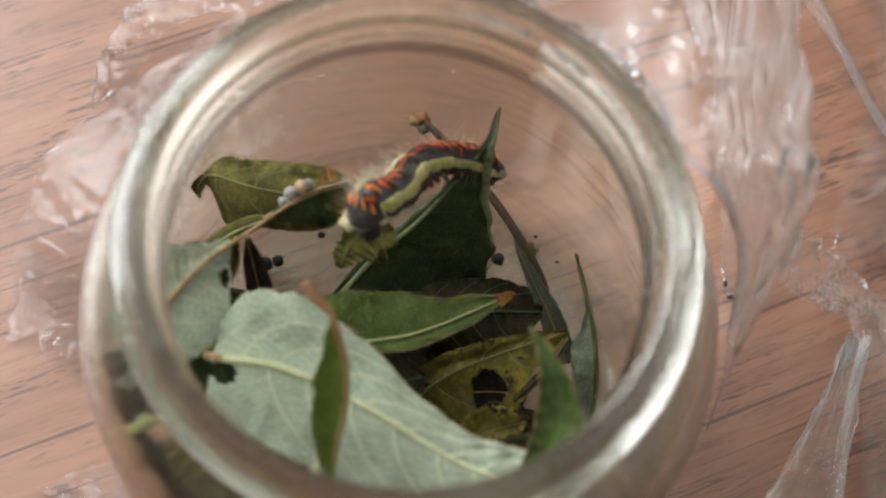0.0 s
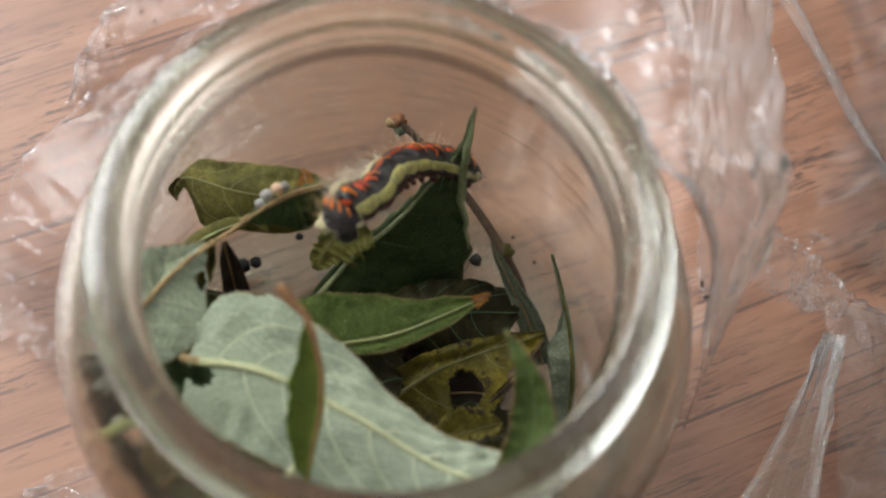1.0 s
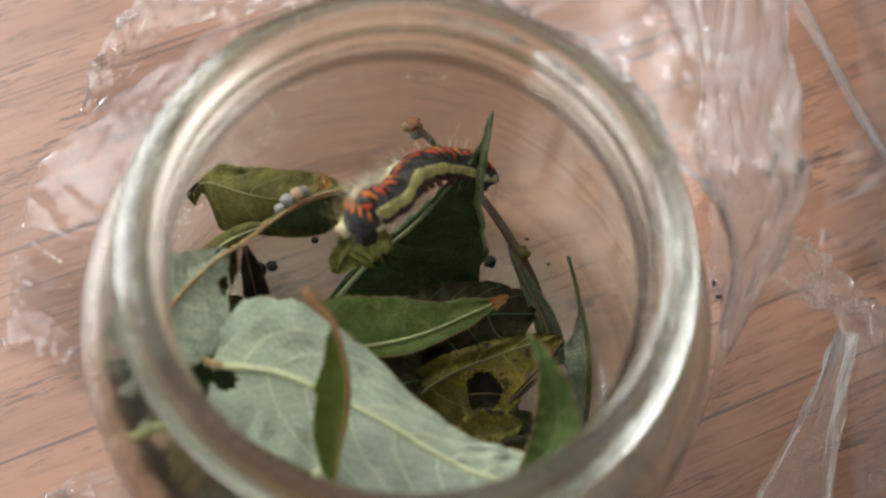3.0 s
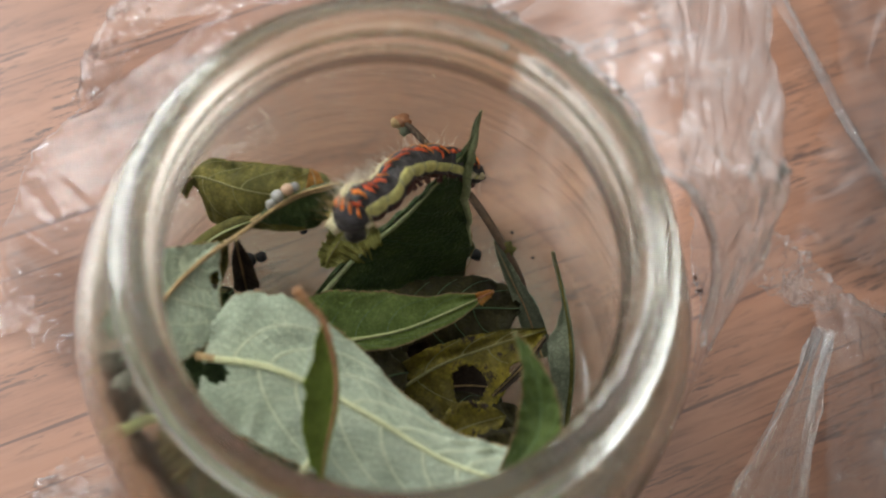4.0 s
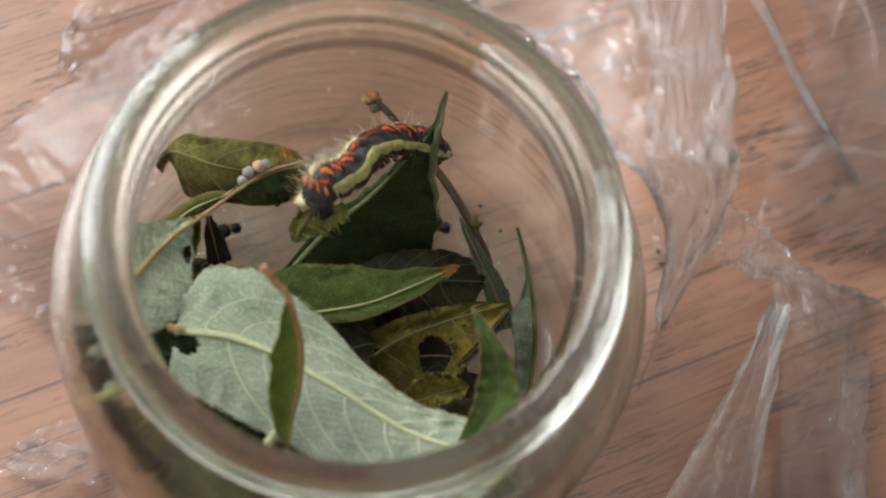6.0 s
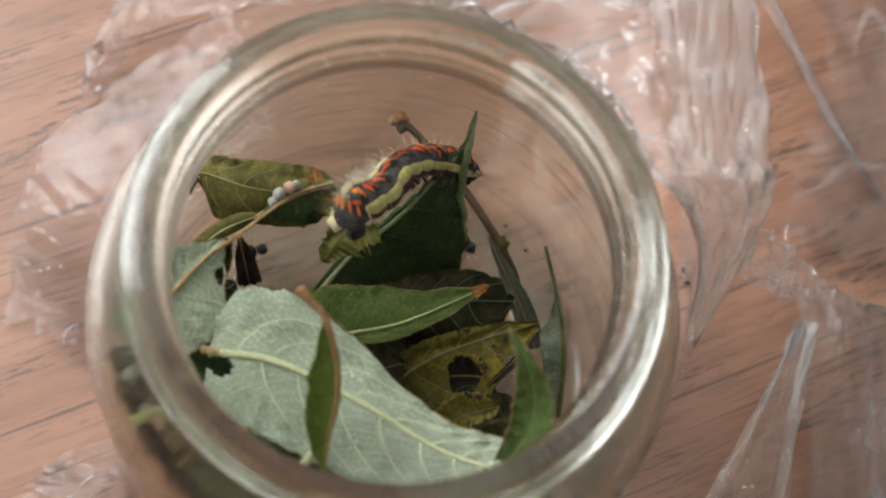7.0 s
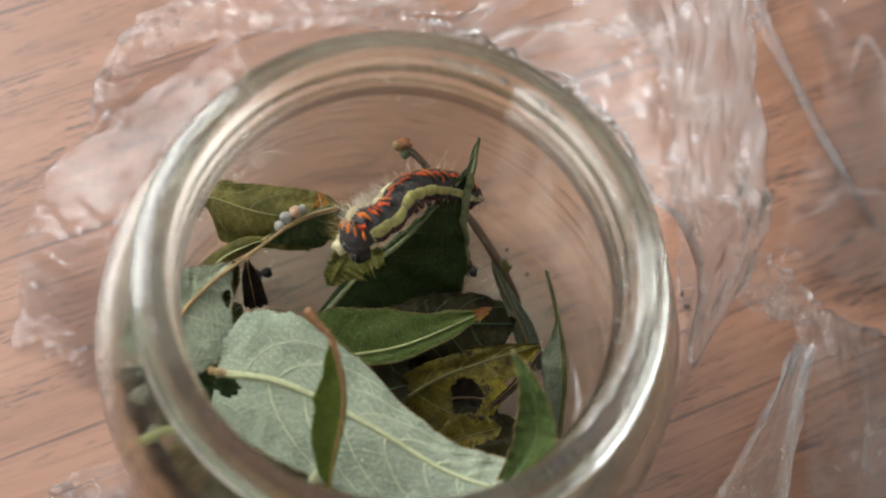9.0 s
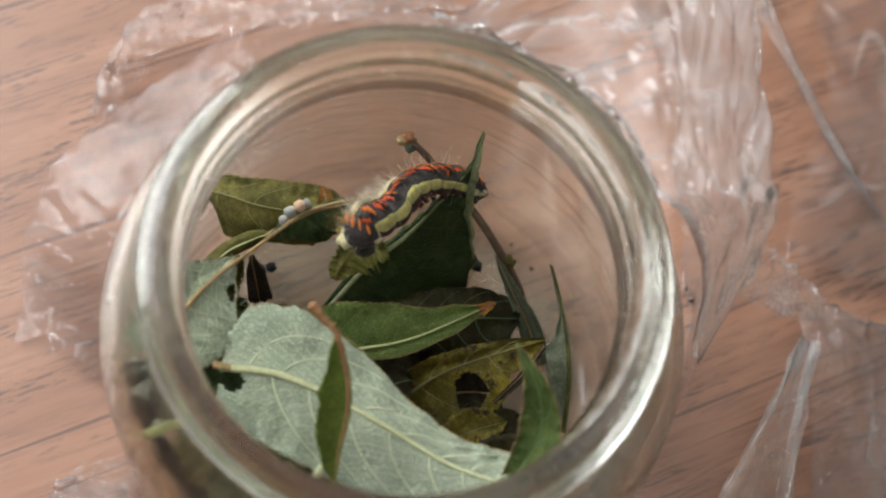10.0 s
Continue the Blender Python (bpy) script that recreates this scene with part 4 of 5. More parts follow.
class Body:
    def __init__(self):
        self.line = spline(CAT, 96)

    def axes_at(self, u):
        s = min(max(u, 0), 1) * 96
        k = min(int(s), 95)
        p = self.line[k].lerp(self.line[k + 1], s - k)
        t = (self.line[min(k + 2, 96)] - self.line[max(k - 1, 0)]).normalized()
        k = min(1.0, max(0.0, (u - 0.06) / 0.26))
        k = k * k * (3 - 2 * k)
        flank = Vector((0.95, -0.1, 0.35)).lerp(Vector((0.05, -0.42, 0.9)), k)
        flank = (flank - t * flank.dot(t)).normalized()
        back = flank.cross(t).normalized()
        return p, t, back, flank

    def radius(self, u):
        u = min(max(u, 0.0), 1.0)
        end = min(1.0, (u / 0.07) ** 0.5 if u < 0.07 else 1, ((1 - u) / 0.12) ** 0.6 if u > 0.88 else 1)
        return 0.0034 * (1 + 0.10 * math.exp(-((u - 0.18) / 0.12) ** 2)) * max(end, 0.12) * (0.90 + 0.13 * abs(math.sin(math.pi * 12 * u)) ** 0.7) * (1 - 0.28 * max(0, u - 0.45) / 0.55)

    def at(self, u, deg, lift=0.0):
        """deg: from the back (0) over the flank that is seen (90) to the belly (180)."""
        p, t, back, flank = self.axes_at(u)
        a = radians(deg)
        return p + (back * math.cos(a) + flank * math.sin(a)) * (self.radius(u) + lift)


def patch(name, body, u0, u1, d0, d1, mat, lift=0.00016, nu=8, nd=6, taper=0.0, slant=0.0, rag=0.0):
    """A raised mark on the body, rounded at its rim."""
    verts, faces = [], []
    for i in range(nu + 1):
        for j in range(nd + 1):
            a, c = i / nu, j / nd
            mid = (u0 + u1) / 2
            half = (u1 - u0) / 2 * (1 - taper * abs(2 * c - 1) ** 2)
            u = mid + (2 * a - 1) * half + slant * (c - 0.5)
            edge = max(abs(2 * a - 1) ** max(4, nu // 2), abs(2 * c - 1) ** 4)
            squeeze = 1 - 0.3 * abs(2 * a - 1) ** max(3, nu // 3)
            d = (d0 + d1) / 2 + (c - 0.5) * (d1 - d0) * squeeze
            u += rag * half * noise.noise(Vector((u * 160, d * 0.09, lift * 9e4)))
            d += rag * 0.5 * (d1 - d0) * noise.noise(Vector((d * 0.06, u * 190, 7 + lift * 9e4)))
            verts.append(body.at(u, d, lift * (1 - edge) - 0.0001 * edge))
    for i in range(nu):
        for j in range(nd):
            k = i * (nd + 1) + j
            faces.append((k, k + 1, k + nd + 2, k + nd + 1))
    return mesh_of(name, verts, faces, mat)


def hairs(name, body, count, u0, u1, d0, d1, long0, long1, mat, seed, width=0.00004, aft=0.0):
    rng = random.Random(seed)
    verts, faces = [], []
    for _ in range(count):
        u, d = rng.uniform(u0, u1), rng.uniform(d0, d1)
        a = body.at(u, d, -0.0002)
        p = body.axes_at(u)[0]
        way = (a - p).normalized() + Vector((rng.uniform(-.4, .4), rng.uniform(-.4, .4), rng.uniform(-.3, .4)))
        way += body.axes_at(u)[1] * aft * rng.uniform(0.2, 1.6)
        way.normalize()
        ln = rng.uniform(long0, long1)
        side = way.cross(Vector((0.3, 0.8, 0.5))).normalized()
        oth = way.cross(side)
        bend = Vector((rng.uniform(-.3, .3), rng.uniform(-.3, .3), rng.uniform(-.3, .1))) * ln
        k0 = len(verts)
        for s in (0, 0.5, 1):
            c = a + way * ln * s + bend * s * s
            w = width * (1 - 0.8 * s)
            for q in range(3):
                f = q * 2.0944
                verts.append(c + side * math.cos(f) * w + oth * math.sin(f) * w)
        for r in (0, 3):
            for q in range(3):
                e = (q + 1) % 3
                faces.append((k0 + r + q, k0 + r + e, k0 + r + 3 + e, k0 + r + 3 + q))
    return mesh_of(name, verts, faces, mat)


def caterpillar():
    c = Body()
    ob = thing("caterpillar", tuple(c.line[48]), "hairy slate-grey caterpillar with yellow flank stripe and red marks", "caterpillar")
    inv = Matrix.Translation(-Vector(ob.location))

    def add(n, me, lab="", parent=None):
        me.transform(inv)
        return part(n, me, parent or ob, lab)

    # twelve body rings, each one mesh
    rings = 12
    for k in range(rings):
        u0, u1 = k / rings, (k + 1) / rings
        verts, faces = [], []
        for i in range(9):
            u = u0 + (u1 - u0) * (i / 8 * 1.06 - 0.03)
            for q in range(28):
                verts.append(c.at(u, q * 360 / 28, 0.00005 * noise.noise(Vector((u * 40, q, 1)))))
        for i in range(8):
            for q in range(28):
                e = (q + 1) % 28
                faces.append((i * 28 + q, i * 28 + e, (i + 1) * 28 + e, (i + 1) * 28 + q))
        faces.append(tuple(range(28))[::-1])
        faces.append(tuple(8 * 28 + q for q in range(28)))
        seg = add("body_ring", mesh_of("body_ring", verts, faces, CATGREY))
        m, w = (u0 + u1) / 2, u1 - u0
        if 0 < k < 11:
            sub = lambda n, me: add(n, me, "", seg)  # noqa: E731
            jit = random.Random(k).uniform
            if k == 1:
                for d in (-64, -36, -8, 20, 48):
                    sub("red_mark", patch("red_mark", c, m + 0.05 * w, m + 0.60 * w, d, d + 10 + jit(0, 6), CATFLAME, 0.0003, taper=0.3, rag=0.35))
            elif k < 11:
                small = 0.75 if 4 < k < 7 else 1.0
                sub("black_mark", patch("black_mark", c, m - 0.46 * w, m + 0.30 * w, 14, 80, CATBLACK, 0.00016, 10, 10, taper=0.3, slant=0.034, rag=0.4))
                sub("red_mark", patch("red_mark", c, m - 0.40 * w, m - 0.16 * w, 22 + jit(0, 10), (64 + jit(0, 14)) * small, CATRED, 0.00034, 10, 12, taper=0.45, slant=0.036 + jit(0, 0.012), rag=0.6))
                sub("red_mark", patch("red_mark", c, m + 0.02 * w, m + 0.25 * w, 18 + jit(0, 12), (56 + jit(0, 18)) * small, CATFLAME if k % 3 else CATRED, 0.0003, 10, 12, taper=0.45, slant=0.034 + jit(0, 0.014), rag=0.6))
            sub("belly_patch", patch("belly_patch", c, m - 0.48 * w, m + 0.48 * w, 138, 195, CATMAROON, 0.0002, taper=0.1))
            if k > 1:
                sub("back_patch", patch("back_patch", c, m - 0.52 * w, m + 0.52 * w, -40, 14 if k < 6 else 4, CATCREAM if k < 6 else CATORANGE, 0.0004 if k < 6 else 0.00015, 8, 8, rag=0.4))
            if k > 1:
                side = patch("stripe_patch", c, m - 0.53 * w, m + 0.53 * w, 88 + jit(0, 5), 133 + jit(-4, 6), CATYELLOW if k < 10 else CATCREAM, 0.00026, 12, 8, taper=0.04, rag=0.15)
                add("stripe_patch", side, "pale yellow patch of the flank stripe", seg)
                sub("joint_mark", patch("joint_mark", c, u1 - 0.009, u1 + 0.006, 92, 128, CATJOINT, 0.00036, 6, 8, rag=0.6))
    add("flank_stripe", patch("flank_stripe", c, 0.15, 0.95, 93, 130, CATYELLOW, 0.00022, 110, 8), "pale yellow stripe along the flank")
    add("shoulder_spot", patch("shoulder_spot", c, 0.05, 0.115, 66, 112, CATCREAM, 0.0005, 8, 8, 0.5, rag=0.3), "cream spot on the shoulder")
    add("shoulder_spot", patch("shoulder_spot", c, 0.01, 0.085, -118, -66, CATCREAM, 0.0007, 8, 8, 0.5, rag=0.3), "cream spot on the shoulder")
    add("tail_spot", patch("tail_spot", c, 0.93, 0.985, 60, 120, CATCREAM, 0.0004, 8, 8, 0.4, rag=0.4), "cream spot before the black tail end")
    add("tail_cap", patch("tail_cap", c, 0.90, 0.995, 122, 250, CATBLACK, 0.0006, 8, 8, 0.2), "black tail end")
    spot = blob("shoulder_spot", 0.0019, 0.0016, 0.0017, CATCREAM, 0.35, 6)
    spot.transform(Matrix.Translation((-0.0110, 0.0164, 0.0552)))
    add("shoulder_spot", spot, "fluffy cream spot beside the head")
    head = blob("head", 0.0021, 0.0019, 0.0022, CATBLACK, 0.1, 4)
    head.transform(Matrix.Translation(Vector(CAT[0]) + Vector((0.0006, -0.0004, -0.0002))))
    add("head", head, "small shiny black head")
    tuft = [(-30, 26, 0.15, 0.24, 150, 0.0014, 0.0036, 21), (-60, 10, 0.24, 0.50, 130, 0.0014, 0.0038, 22)]
    for d0, d1, u0, u1, n, l0, l1, sd in tuft:
        tagged(add("hair_tuft", hairs("hair_tuft", c, n, u0, u1, d0, d1, l0, l1, HAIR, sd, 0.000045), "dense cream hair on the back"), kind="stuff")
    tagged(add("hair", hairs("hair", c, 110, 0.0, 0.14, -150, -50, 0.0016, 0.0044, HAIRTAN, 23, 0.00004), "yellowish brown hairs by the head"), kind="stuff")
    for k, u in enumerate((0.10, 0.16, 0.50, 0.58, 0.66, 0.74, 0.95)):
        p = c.at(u, 178, -0.0004)
        q = c.at(u, 172, 0.0013)
        add("leg", tube("leg", [p, p.lerp(q, 0.5), q], lambda s: 0.0008 - 0.0003 * s, CATMAROON, 8))
    tagged(add("hair", hairs("hair", c, 120, 0.02, 0.80, -70, 20, 0.0018, 0.0046, HAIR, 3, 0.00003), "fine pale hairs on the back"), kind="stuff")
    tagged(add("hair", hairs("hair", c, 60, 0.0, 0.98, 100, 190, 0.0015, 0.0034, HAIR, 4, 0.000028), "fine pale hairs on the flank"), kind="stuff")
    tagged(add("hair", hairs("hair", c, 46, 0.80, 0.995, -70, 160, 0.004, 0.0095, HAIRDARK, 5, 0.00004, 0.9), "long dark hairs at the tail end"), kind="stuff")


# ---- crumpled film ----
def ease(x, a=0.0, b=1.0):
    k = min(1.0, max(0.0, (x - a) / (b - a)))
    return k * k * (3 - 2 * k)


def bell(x, c, w):
    return math.exp(-((x - c) / w) ** 2)


def creases(p, seed, sizes):
    """Height and sharpness of a net of folds at p (metres): smooth facets that meet in ridges."""
    rng = random.Random(seed)
    h = c = 0.0
    for f, a in sizes:
        for _ in range(2):
            ang, ph = rng.uniform(0, math.pi), rng.uniform(0, 50)
            x, y = p.x * math.cos(ang) + p.y * math.sin(ang), p.y * math.cos(ang) - p.x * math.sin(ang)
            n = noise.noise(Vector((x * f + ph, y * f * 0.4, seed + ph)))
            here = ease(noise.noise(Vector((p.x * f * 0.4 + ph, p.y * f * 0.4, seed - ph))), -0.25, 0.35)
            h += a * (2.2 * abs(n) - 0.6) * here
            c += a * here * max(0.0, 1 - 18 * abs(n)) ** 1.3
    return h, c


def sheet(name, label, surf, nu, nv, seed, span, depth, dense, mat, sizes=((90, 1.0), (210, 0.45), (480, 0.2)), ragged=0.05, white=0.5, group="pieces of crumpled film"):
    """A creased film. surf(u, v): its broad form; span: its width and length for the creases; depth: their height;
    dense(u, v): how milky it is; white: bright highlights painted along the creases.
    """
    pts, thick = [], []
    for i in range(nu + 1):
        for j in range(nv + 1):
            u, v = i / nu, j / nv
            rim = ragged * max(abs(2 * u - 1), abs(2 * v - 1)) ** 6
            uu = u + rim * noise.noise(Vector((u * 5, v * 9, seed))) + 0.4 * rim * noise.noise(Vector((u * 17, v * 31, seed)))
            vv = v + rim * noise.noise(Vector((u * 9, v * 5, seed + 5)))
            p = surf(uu, vv)
            n = (surf(uu + 0.01, vv) - surf(uu - 0.01, vv)).cross(surf(uu, vv + 0.01) - surf(uu, vv - 0.01))
            n = n.normalized() if n.length > 1e-12 else Vector((0, 0, 1))
            h, c = creases(Vector((uu * span[0], vv * span[1], 0)), seed, sizes)
            q = p + n * h * (depth(u, v) if callable(depth) else depth)
            q.z = max(q.z, 0.0005 + 0.0002 * (1 + h))
            pts.append(q)
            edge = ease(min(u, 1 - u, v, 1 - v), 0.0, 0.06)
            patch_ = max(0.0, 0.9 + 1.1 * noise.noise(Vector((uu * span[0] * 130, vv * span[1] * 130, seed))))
            # white * c paints the glint of the creases into the film's milkiness
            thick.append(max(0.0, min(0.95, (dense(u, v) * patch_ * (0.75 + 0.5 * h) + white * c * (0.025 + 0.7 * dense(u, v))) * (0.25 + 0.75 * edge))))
    faces = []
    for i in range(nu):
        for j in range(nv):
            k = i * (nv + 1) + j
            faces.append((k, k + nv + 1, k + nv + 2, k + 1))
    turned = sum((pts[f[1]] - pts[f[0]]).cross(pts[f[3]] - pts[f[0]]).z for f in faces[::7])
    if turned < 0:
        faces = [f[::-1] for f in faces]
    low = min(p.z for p in pts) - 0.0004
    mid = surf(0.5, 0.5)
    base = Vector((mid.x, mid.y, 0.0))
    film = thing(name, base, label, "plastic film", group)
    me = mesh_of("sheet", [p - base - Vector((0, 0, low)) for p in pts], faces, mat)
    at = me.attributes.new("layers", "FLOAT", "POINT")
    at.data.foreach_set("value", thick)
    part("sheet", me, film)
    hem = [p - base - Vector((0, 0, low - 0.00008)) for p in pts[nu * (nv + 1):]]
    me = ribbon("hem", hem, 0.00012, mat)
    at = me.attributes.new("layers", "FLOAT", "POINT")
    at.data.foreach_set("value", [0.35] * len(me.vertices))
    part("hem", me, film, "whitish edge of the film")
    return film


def ribbon(name, line, width, mat):
    """A thin raised fold along a line: two narrow faces that meet in a ridge."""
    verts, faces, n = [], [], len(line)
    for i, p in enumerate(line):
        t = line[min(i + 1, n - 1)] - line[max(i - 1, 0)]
        s = Vector((-t.y, t.x, 0))
        s = s.normalized() if s.length > 1e-9 else Vector((1, 0, 0))
        w = width * (0.25 + 0.75 * math.sin(math.pi * (0.04 + 0.92 * i / (n - 1))))
        verts += [p - s * w, p + Vector((0, 0, 0.35 * w)), p + s * w]
    for i in range(n - 1):
        k = i * 3
        faces += [(k, k + 3, k + 4, k + 1), (k + 1, k + 4, k + 5, k + 2)]
    return mesh_of(name, verts, faces, mat)


class Line:
    """A smooth line through points; at(v) for v from 0 to 1, going on straight past its ends."""

    def __init__(self, points):
        self.p = spline([(*q, 0) if len(q) == 2 else q for q in points], 80)

    def at(self, v):
        if v < 0:
            return self.p[0] + (self.p[1] - self.p[0]) * v * 80
        if v >= 1:
            return self.p[80] + (self.p[80] - self.p[79]) * (v - 1) * 80
        k = int(v * 80)
        return self.p[k].lerp(self.p[k + 1], v * 80 - k)


def between(a, b, bulge=0.0):
    """The surface from line a (u = 0) to line b (u = 1)."""
    a, b = Line(a), Line(b)
    return lambda u, v: a.at(v).lerp(b.at(v), u) + Vector((0, 0, bulge * (1 - (2 * u - 1) ** 2)))


def bag_surface():
    outer = Line([(0.0585, 0.0030), (0.0620, 0.0190), (0.0592, 0.0330), (0.0565, 0.0560), (0.0500, 0.0850), (0.0380, 0.1080)])

    def surf(u, v):
        a = radians(4 + 86 * v)
        r = 0.0442 + 0.0112 * (1 - ease(v, 0.08, 0.30))
        rim = Vector((r * math.cos(a), r * math.sin(a), 0))
        out = outer.at(v)
        top = 0.052 + 0.036 * ease(v, 0.0, 0.26)
        if u < 0.2:
            return rim * (1 + 0.07 * (1 - u / 0.2)) + Vector((0, 0, top - 0.009 * (1 - max(u, -0.05) / 0.2) ** 1.6 + 0.004))
        if u < 0.66:
            k = (u - 0.2) / 0.46
            return rim.lerp(out, k) + Vector((0, 0, top + 0.004 * (1 - k) + 0.003 * math.sin(k * math.pi)))
        k = (u - 0.66) / 0.34
        return out * (1 + 0.10 * k) + Vector((0, 0, top * max(0.0, 1 - k) ** 0.8 * (1 - 0.1 * k) + 0.0006))
    return surf


def films():
    label = "clear crumpled plastic film standing bunched against the jar"
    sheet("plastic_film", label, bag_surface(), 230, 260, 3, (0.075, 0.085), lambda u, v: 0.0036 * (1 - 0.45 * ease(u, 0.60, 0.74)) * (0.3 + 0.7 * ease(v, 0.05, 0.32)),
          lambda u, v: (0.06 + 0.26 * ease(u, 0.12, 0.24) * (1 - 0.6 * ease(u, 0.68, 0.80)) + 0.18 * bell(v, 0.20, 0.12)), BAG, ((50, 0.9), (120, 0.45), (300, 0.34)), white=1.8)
    # the film spread round the far left of the jar, milky along its outer fold
    edge = [(-0.0790, 0.0050, 0.002), (-0.0800, 0.0180, 0.003), (-0.0795, 0.0290, 0.008), (-0.0765, 0.0395, 0.011), (-0.0690, 0.0500, 0.012), (-0.0560, 0.0620, 0.016), (-0.0400, 0.0760, 0.020), (-0.0200, 0.0900, 0.020)]
    foot = [(-0.0560, -0.0060, 0.004), (-0.0570, 0.0040, 0.008), (-0.0550, 0.0150, 0.014), (-0.0510, 0.0250, 0.018), (-0.0450, 0.0350, 0.020), (-0.0370, 0.0440, 0.022), (-0.0260, 0.0510, 0.022), (-0.0120, 0.0560, 0.022)]
    sheet("plastic_film", "thin clear plastic film spread round the jar, whitish along its folds", between(foot, edge, 0.002), 150, 260, 7, (0.025, 0.12), 0.0008,
          lambda u, v: 0.025 + (0.10 * bell(v, 0.20, 0.16) + 0.06 * bell(v, 0.45, 0.14)) * bell(u, 0.82 - 0.25 * bell(v, 0.45, 0.15), 0.22) + 0.03 * ease(v, 0.5, 0.8), FILM, ((60, 0.9), (170, 0.5), (420, 0.35)), 0.10, 3.2)
    loop_out = [(-0.0720, 0.0560, 0.004), (-0.0705, 0.0680, 0.008), (-0.0640, 0.0800, 0.012), (-0.0500, 0.0860, 0.016), (-0.0300, 0.0950, 0.016), (0.0000, 0.1050, 0.014)]
    loop_in = [(-0.0640, 0.0540, 0.010), (-0.0610, 0.0620, 0.016), (-0.0540, 0.0680, 0.024), (-0.0440, 0.0690, 0.030), (-0.0250, 0.0740, 0.032), (0.0050, 0.0760, 0.034)]
    sheet("plastic_film", "clear plastic film with a crinkled shiny edge behind the jar", between(loop_in, loop_out, 0.003), 110, 260, 9, (0.022, 0.10), 0.0020,
          lambda u, v: 0.035 + 0.08 * bell(u, 0.9, 0.2) * (1 - ease(v, 0.3, 0.5)) + 0.18 * bell(v, 0.50, 0.16) * bell(u, 0.25, 0.3) + 0.14 * ease(v, 0.6, 0.9), TWISTED, ((80, 0.7), (240, 0.6), (600, 0.4)), 0.12, 3.2)
    # strips and sheets on the table at the other side
    sheet("plastic_film", "twisted crinkled strip of clear plastic film on the table",
          between([(0.0700, 0.0440, 0.026), (0.0800, 0.0420, 0.019), (0.0905, 0.0395, 0.011), (0.1000, 0.0345, 0.006), (0.1150, 0.0310, 0.003)], [(0.0690, 0.0300, 0.024), (0.0790, 0.0300, 0.016), (0.0890, 0.0305, 0.007), (0.0990, 0.0312, 0.004), (0.1150, 0.0300, 0.002)], 0.003),
          90, 200, 11, (0.012, 0.05), 0.0016, lambda u, v: 0.14 + 0.40 * bell(v, 0.50, 0.24), TWISTED, ((200, 0.8), (420, 0.7), (900, 0.5)), 0.12, 2.6)
    sheet("plastic_film", "clear plastic film pulled into long folds on the table",
          between([(0.0885, 0.0215, 0.018), (0.0830, 0.0060, 0.012), (0.0740, -0.0140, 0.006), (0.0640, -0.0340, 0.002)], [(0.0900, 0.0215, 0.018), (0.0905, 0.0060, 0.013), (0.0915, -0.0140, 0.008), (0.0930, -0.0340, 0.002)], 0.004),
          150, 110, 13, (0.060, 0.010), 0.0022, lambda u, v: 0.14 + 0.30 * bell(v, 0.05, 0.25) + 0.26 * bell(u, 0.04, 0.10) + 0.22 * bell(u, 0.72, 0.05), TWISTED, ((120, 0.9), (260, 0.7), (520, 0.4)), 0.02, 1.4)
    sheet("plastic_film", "thin clear plastic film lying on the table",
          between([(0.0890, 0.0330, 0.010), (0.0905, 0.0200, 0.016), (0.0940, 0.0020, 0.010), (0.0960, -0.0160, 0.003)], [(0.1110, 0.0340, 0.002), (0.1130, 0.0180, 0.004), (0.1140, 0.0000, 0.004), (0.1170, -0.0180, 0.002)], 0.003),
          120, 150, 18, (0.05, 0.03), 0.0016, lambda u, v: 0.18 + 0.30 * bell(u, 0.80, 0.14) * ease(v, 0.2, 0.5) + 0.12 * bell(u, 0.06, 0.1), TWISTED, ((110, 0.8), (260, 0.6), (600, 0.4)), 0.06, 0.9)
    sheet("plastic_film", "tapering twisted strand of clear plastic film on the table",
          between([(0.0660, 0.1270, 0.016), (0.0728, 0.1115, 0.012), (0.0768, 0.1025, 0.010), (0.0850, 0.0916, 0.008), (0.0928, 0.0812, 0.005), (0.1013, 0.0692, 0.003), (0.1100, 0.0586, 0.001)], [(0.0720, 0.1295, 0.012), (0.0778, 0.1135, 0.009), (0.0805, 0.1042, 0.008), (0.0874, 0.0930, 0.006), (0.0940, 0.0820, 0.004), (0.1017, 0.0696, 0.003), (0.1102, 0.0588, 0.001)], 0.003),

          50, 200, 15, (0.03, 0.03), 0.0010, lambda u, v: 0.60 - 0.35 * v, TWISTED, ((150, 0.8), (330, 0.5), (700, 0.3)), 0.02, 0.6)
    sheet("plastic_film", "thin clear plastic film lying on the table",
          between([(0.0900, 0.1220, 0.002), (0.0960, 0.0920, 0.003), (0.0900, 0.0640, 0.004), (0.0860, 0.0440, 0.004)], [(0.1500, 0.1250, 0.002), (0.1500, 0.1000, 0.003), (0.1480, 0.0720, 0.003), (0.1200, 0.0420, 0.002)], 0.002),
          150, 170, 17, (0.06, 0.08), 0.0014, lambda u, v: 0.06 + 0.12 * bell(u, 0.5, 0.3) * bell(v, 0.4, 0.3), FILM, ((60, 0.9), (130, 0.4), (400, 0.15)), 0.08, 3.0)
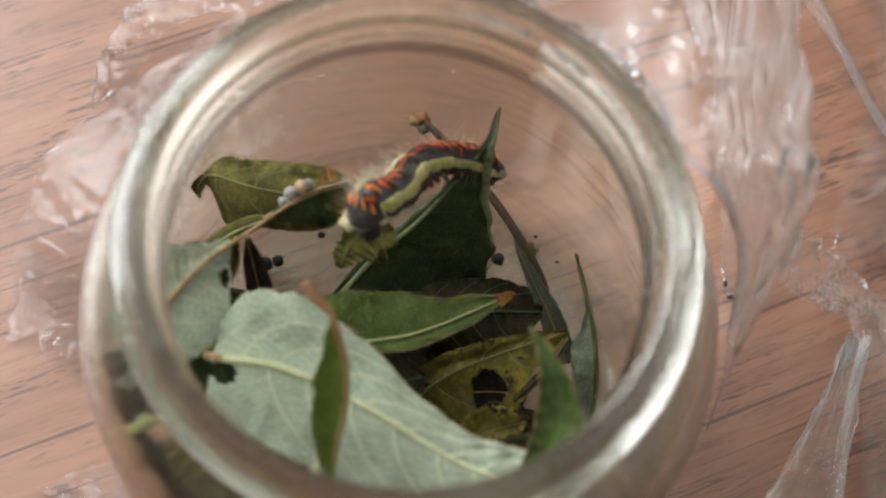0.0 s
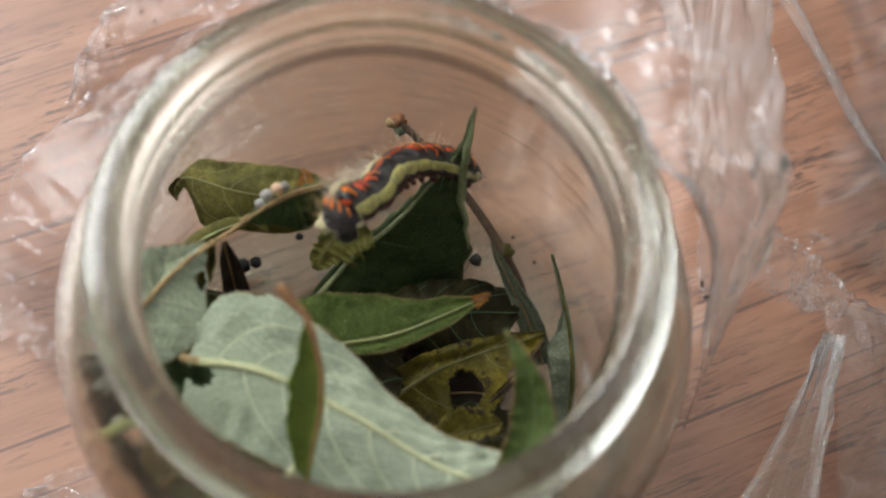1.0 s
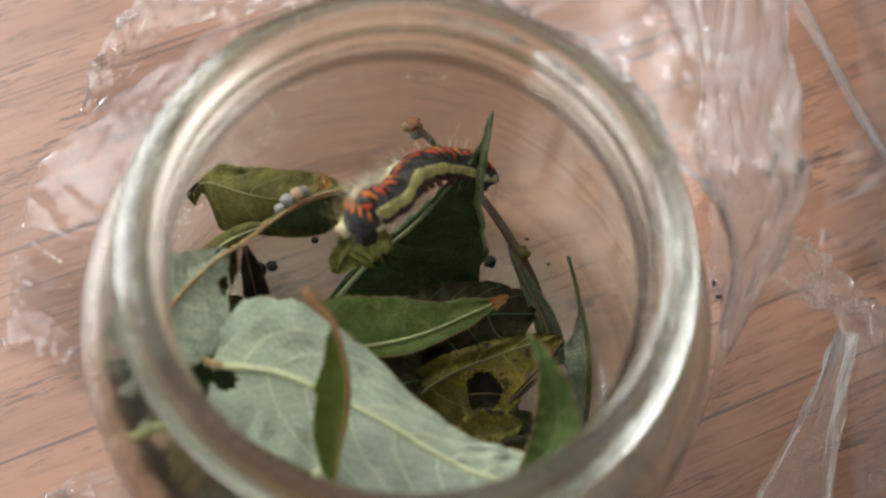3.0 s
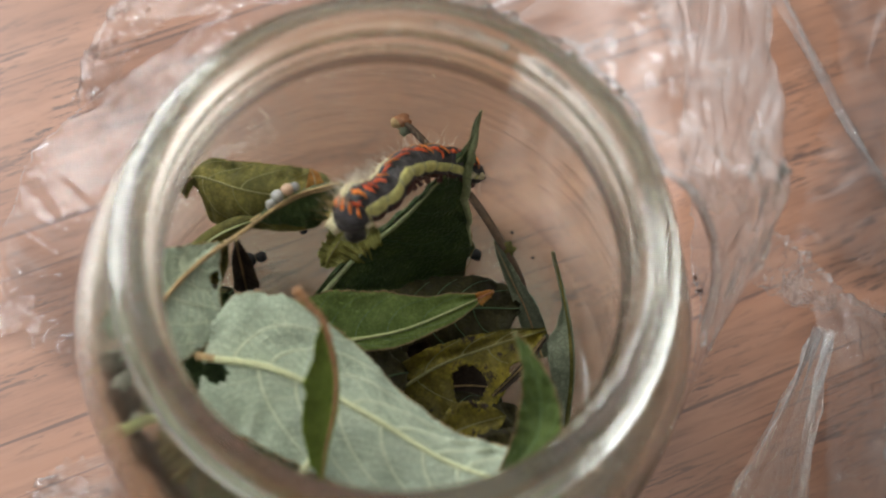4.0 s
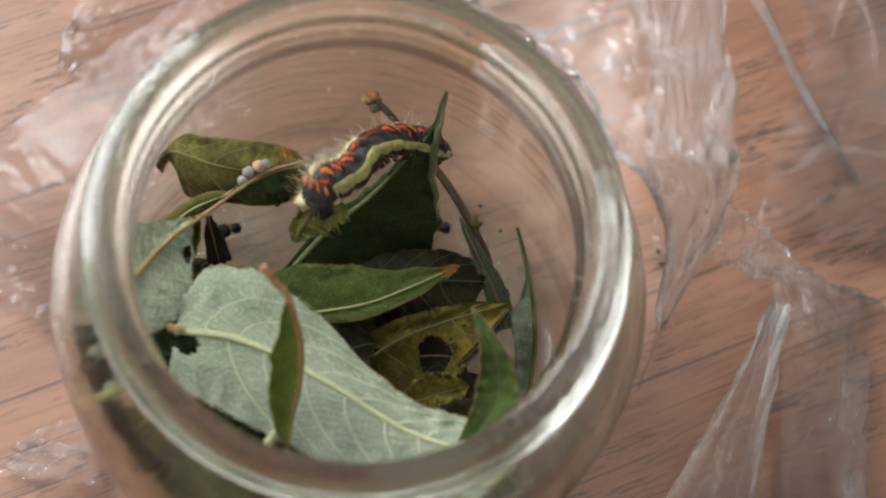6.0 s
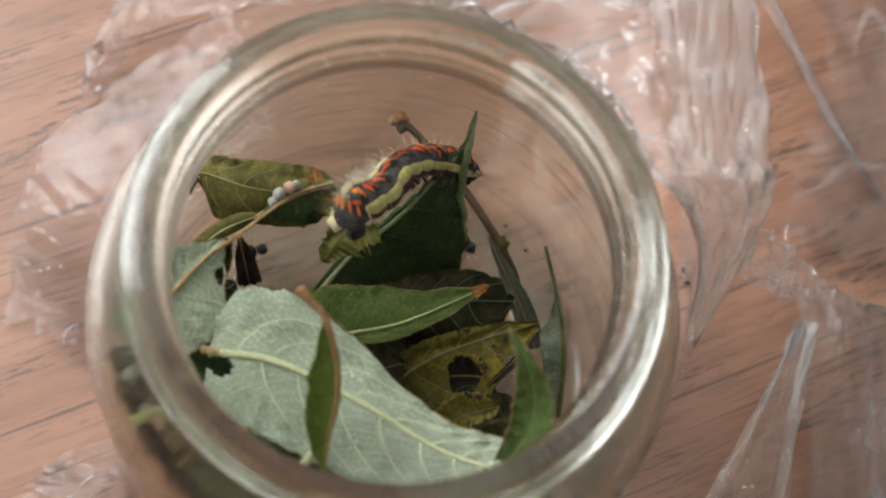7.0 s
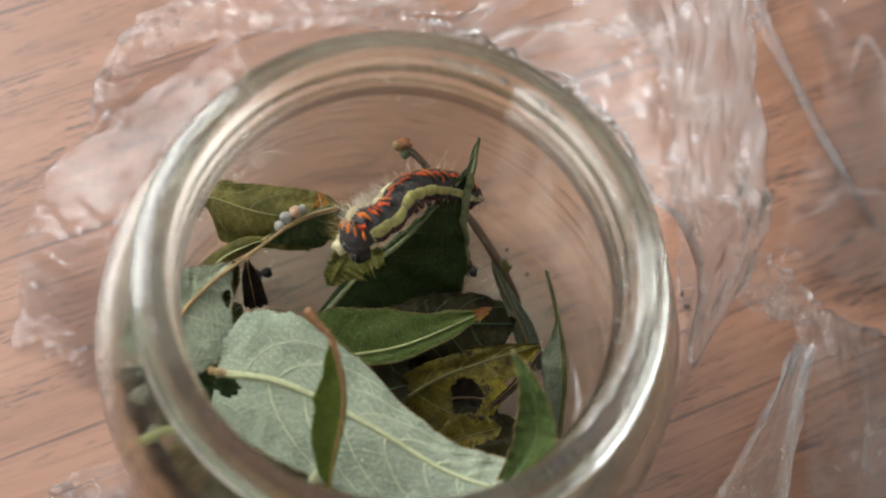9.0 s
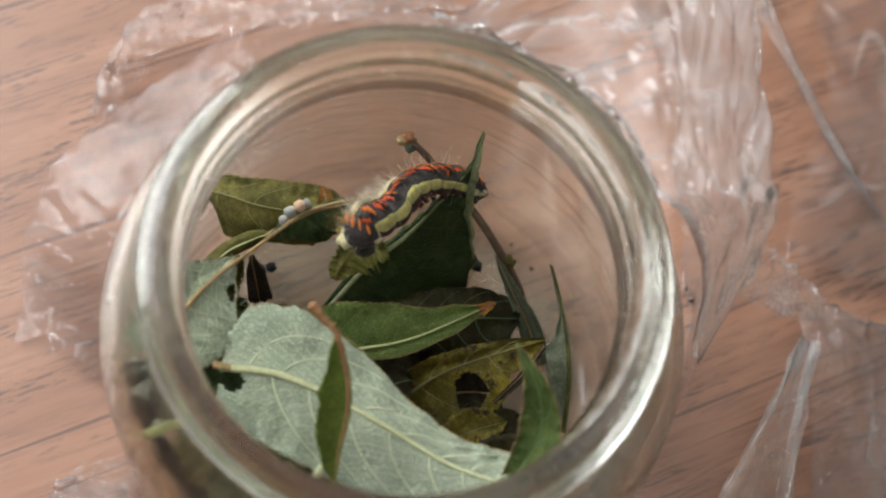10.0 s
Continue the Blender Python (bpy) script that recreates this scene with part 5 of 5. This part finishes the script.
    sheet("plastic_film", "small scrap of clear plastic film on the table",
          between([(-0.0680, -0.0340, 0.001), (-0.0660, -0.0290, 0.001), (-0.0630, -0.0250, 0.001)], [(-0.0455, -0.0340, 0.004), (-0.0470, -0.0260, 0.004), (-0.0500, -0.0200, 0.003)], 0.003),
          70, 60, 19, (0.02, 0.014), 0.0020, lambda u, v: 0.28, FILM, ((150, 0.8), (320, 0.5), (700, 0.3)), 0.12, 0.9)


def motions():
    """The animal and the leaves keep still throughout; the camera alone moves."""


room()
table()
jar()
leaves()
twigs()
eggs()
droppings()
caterpillar()
films()
motions()
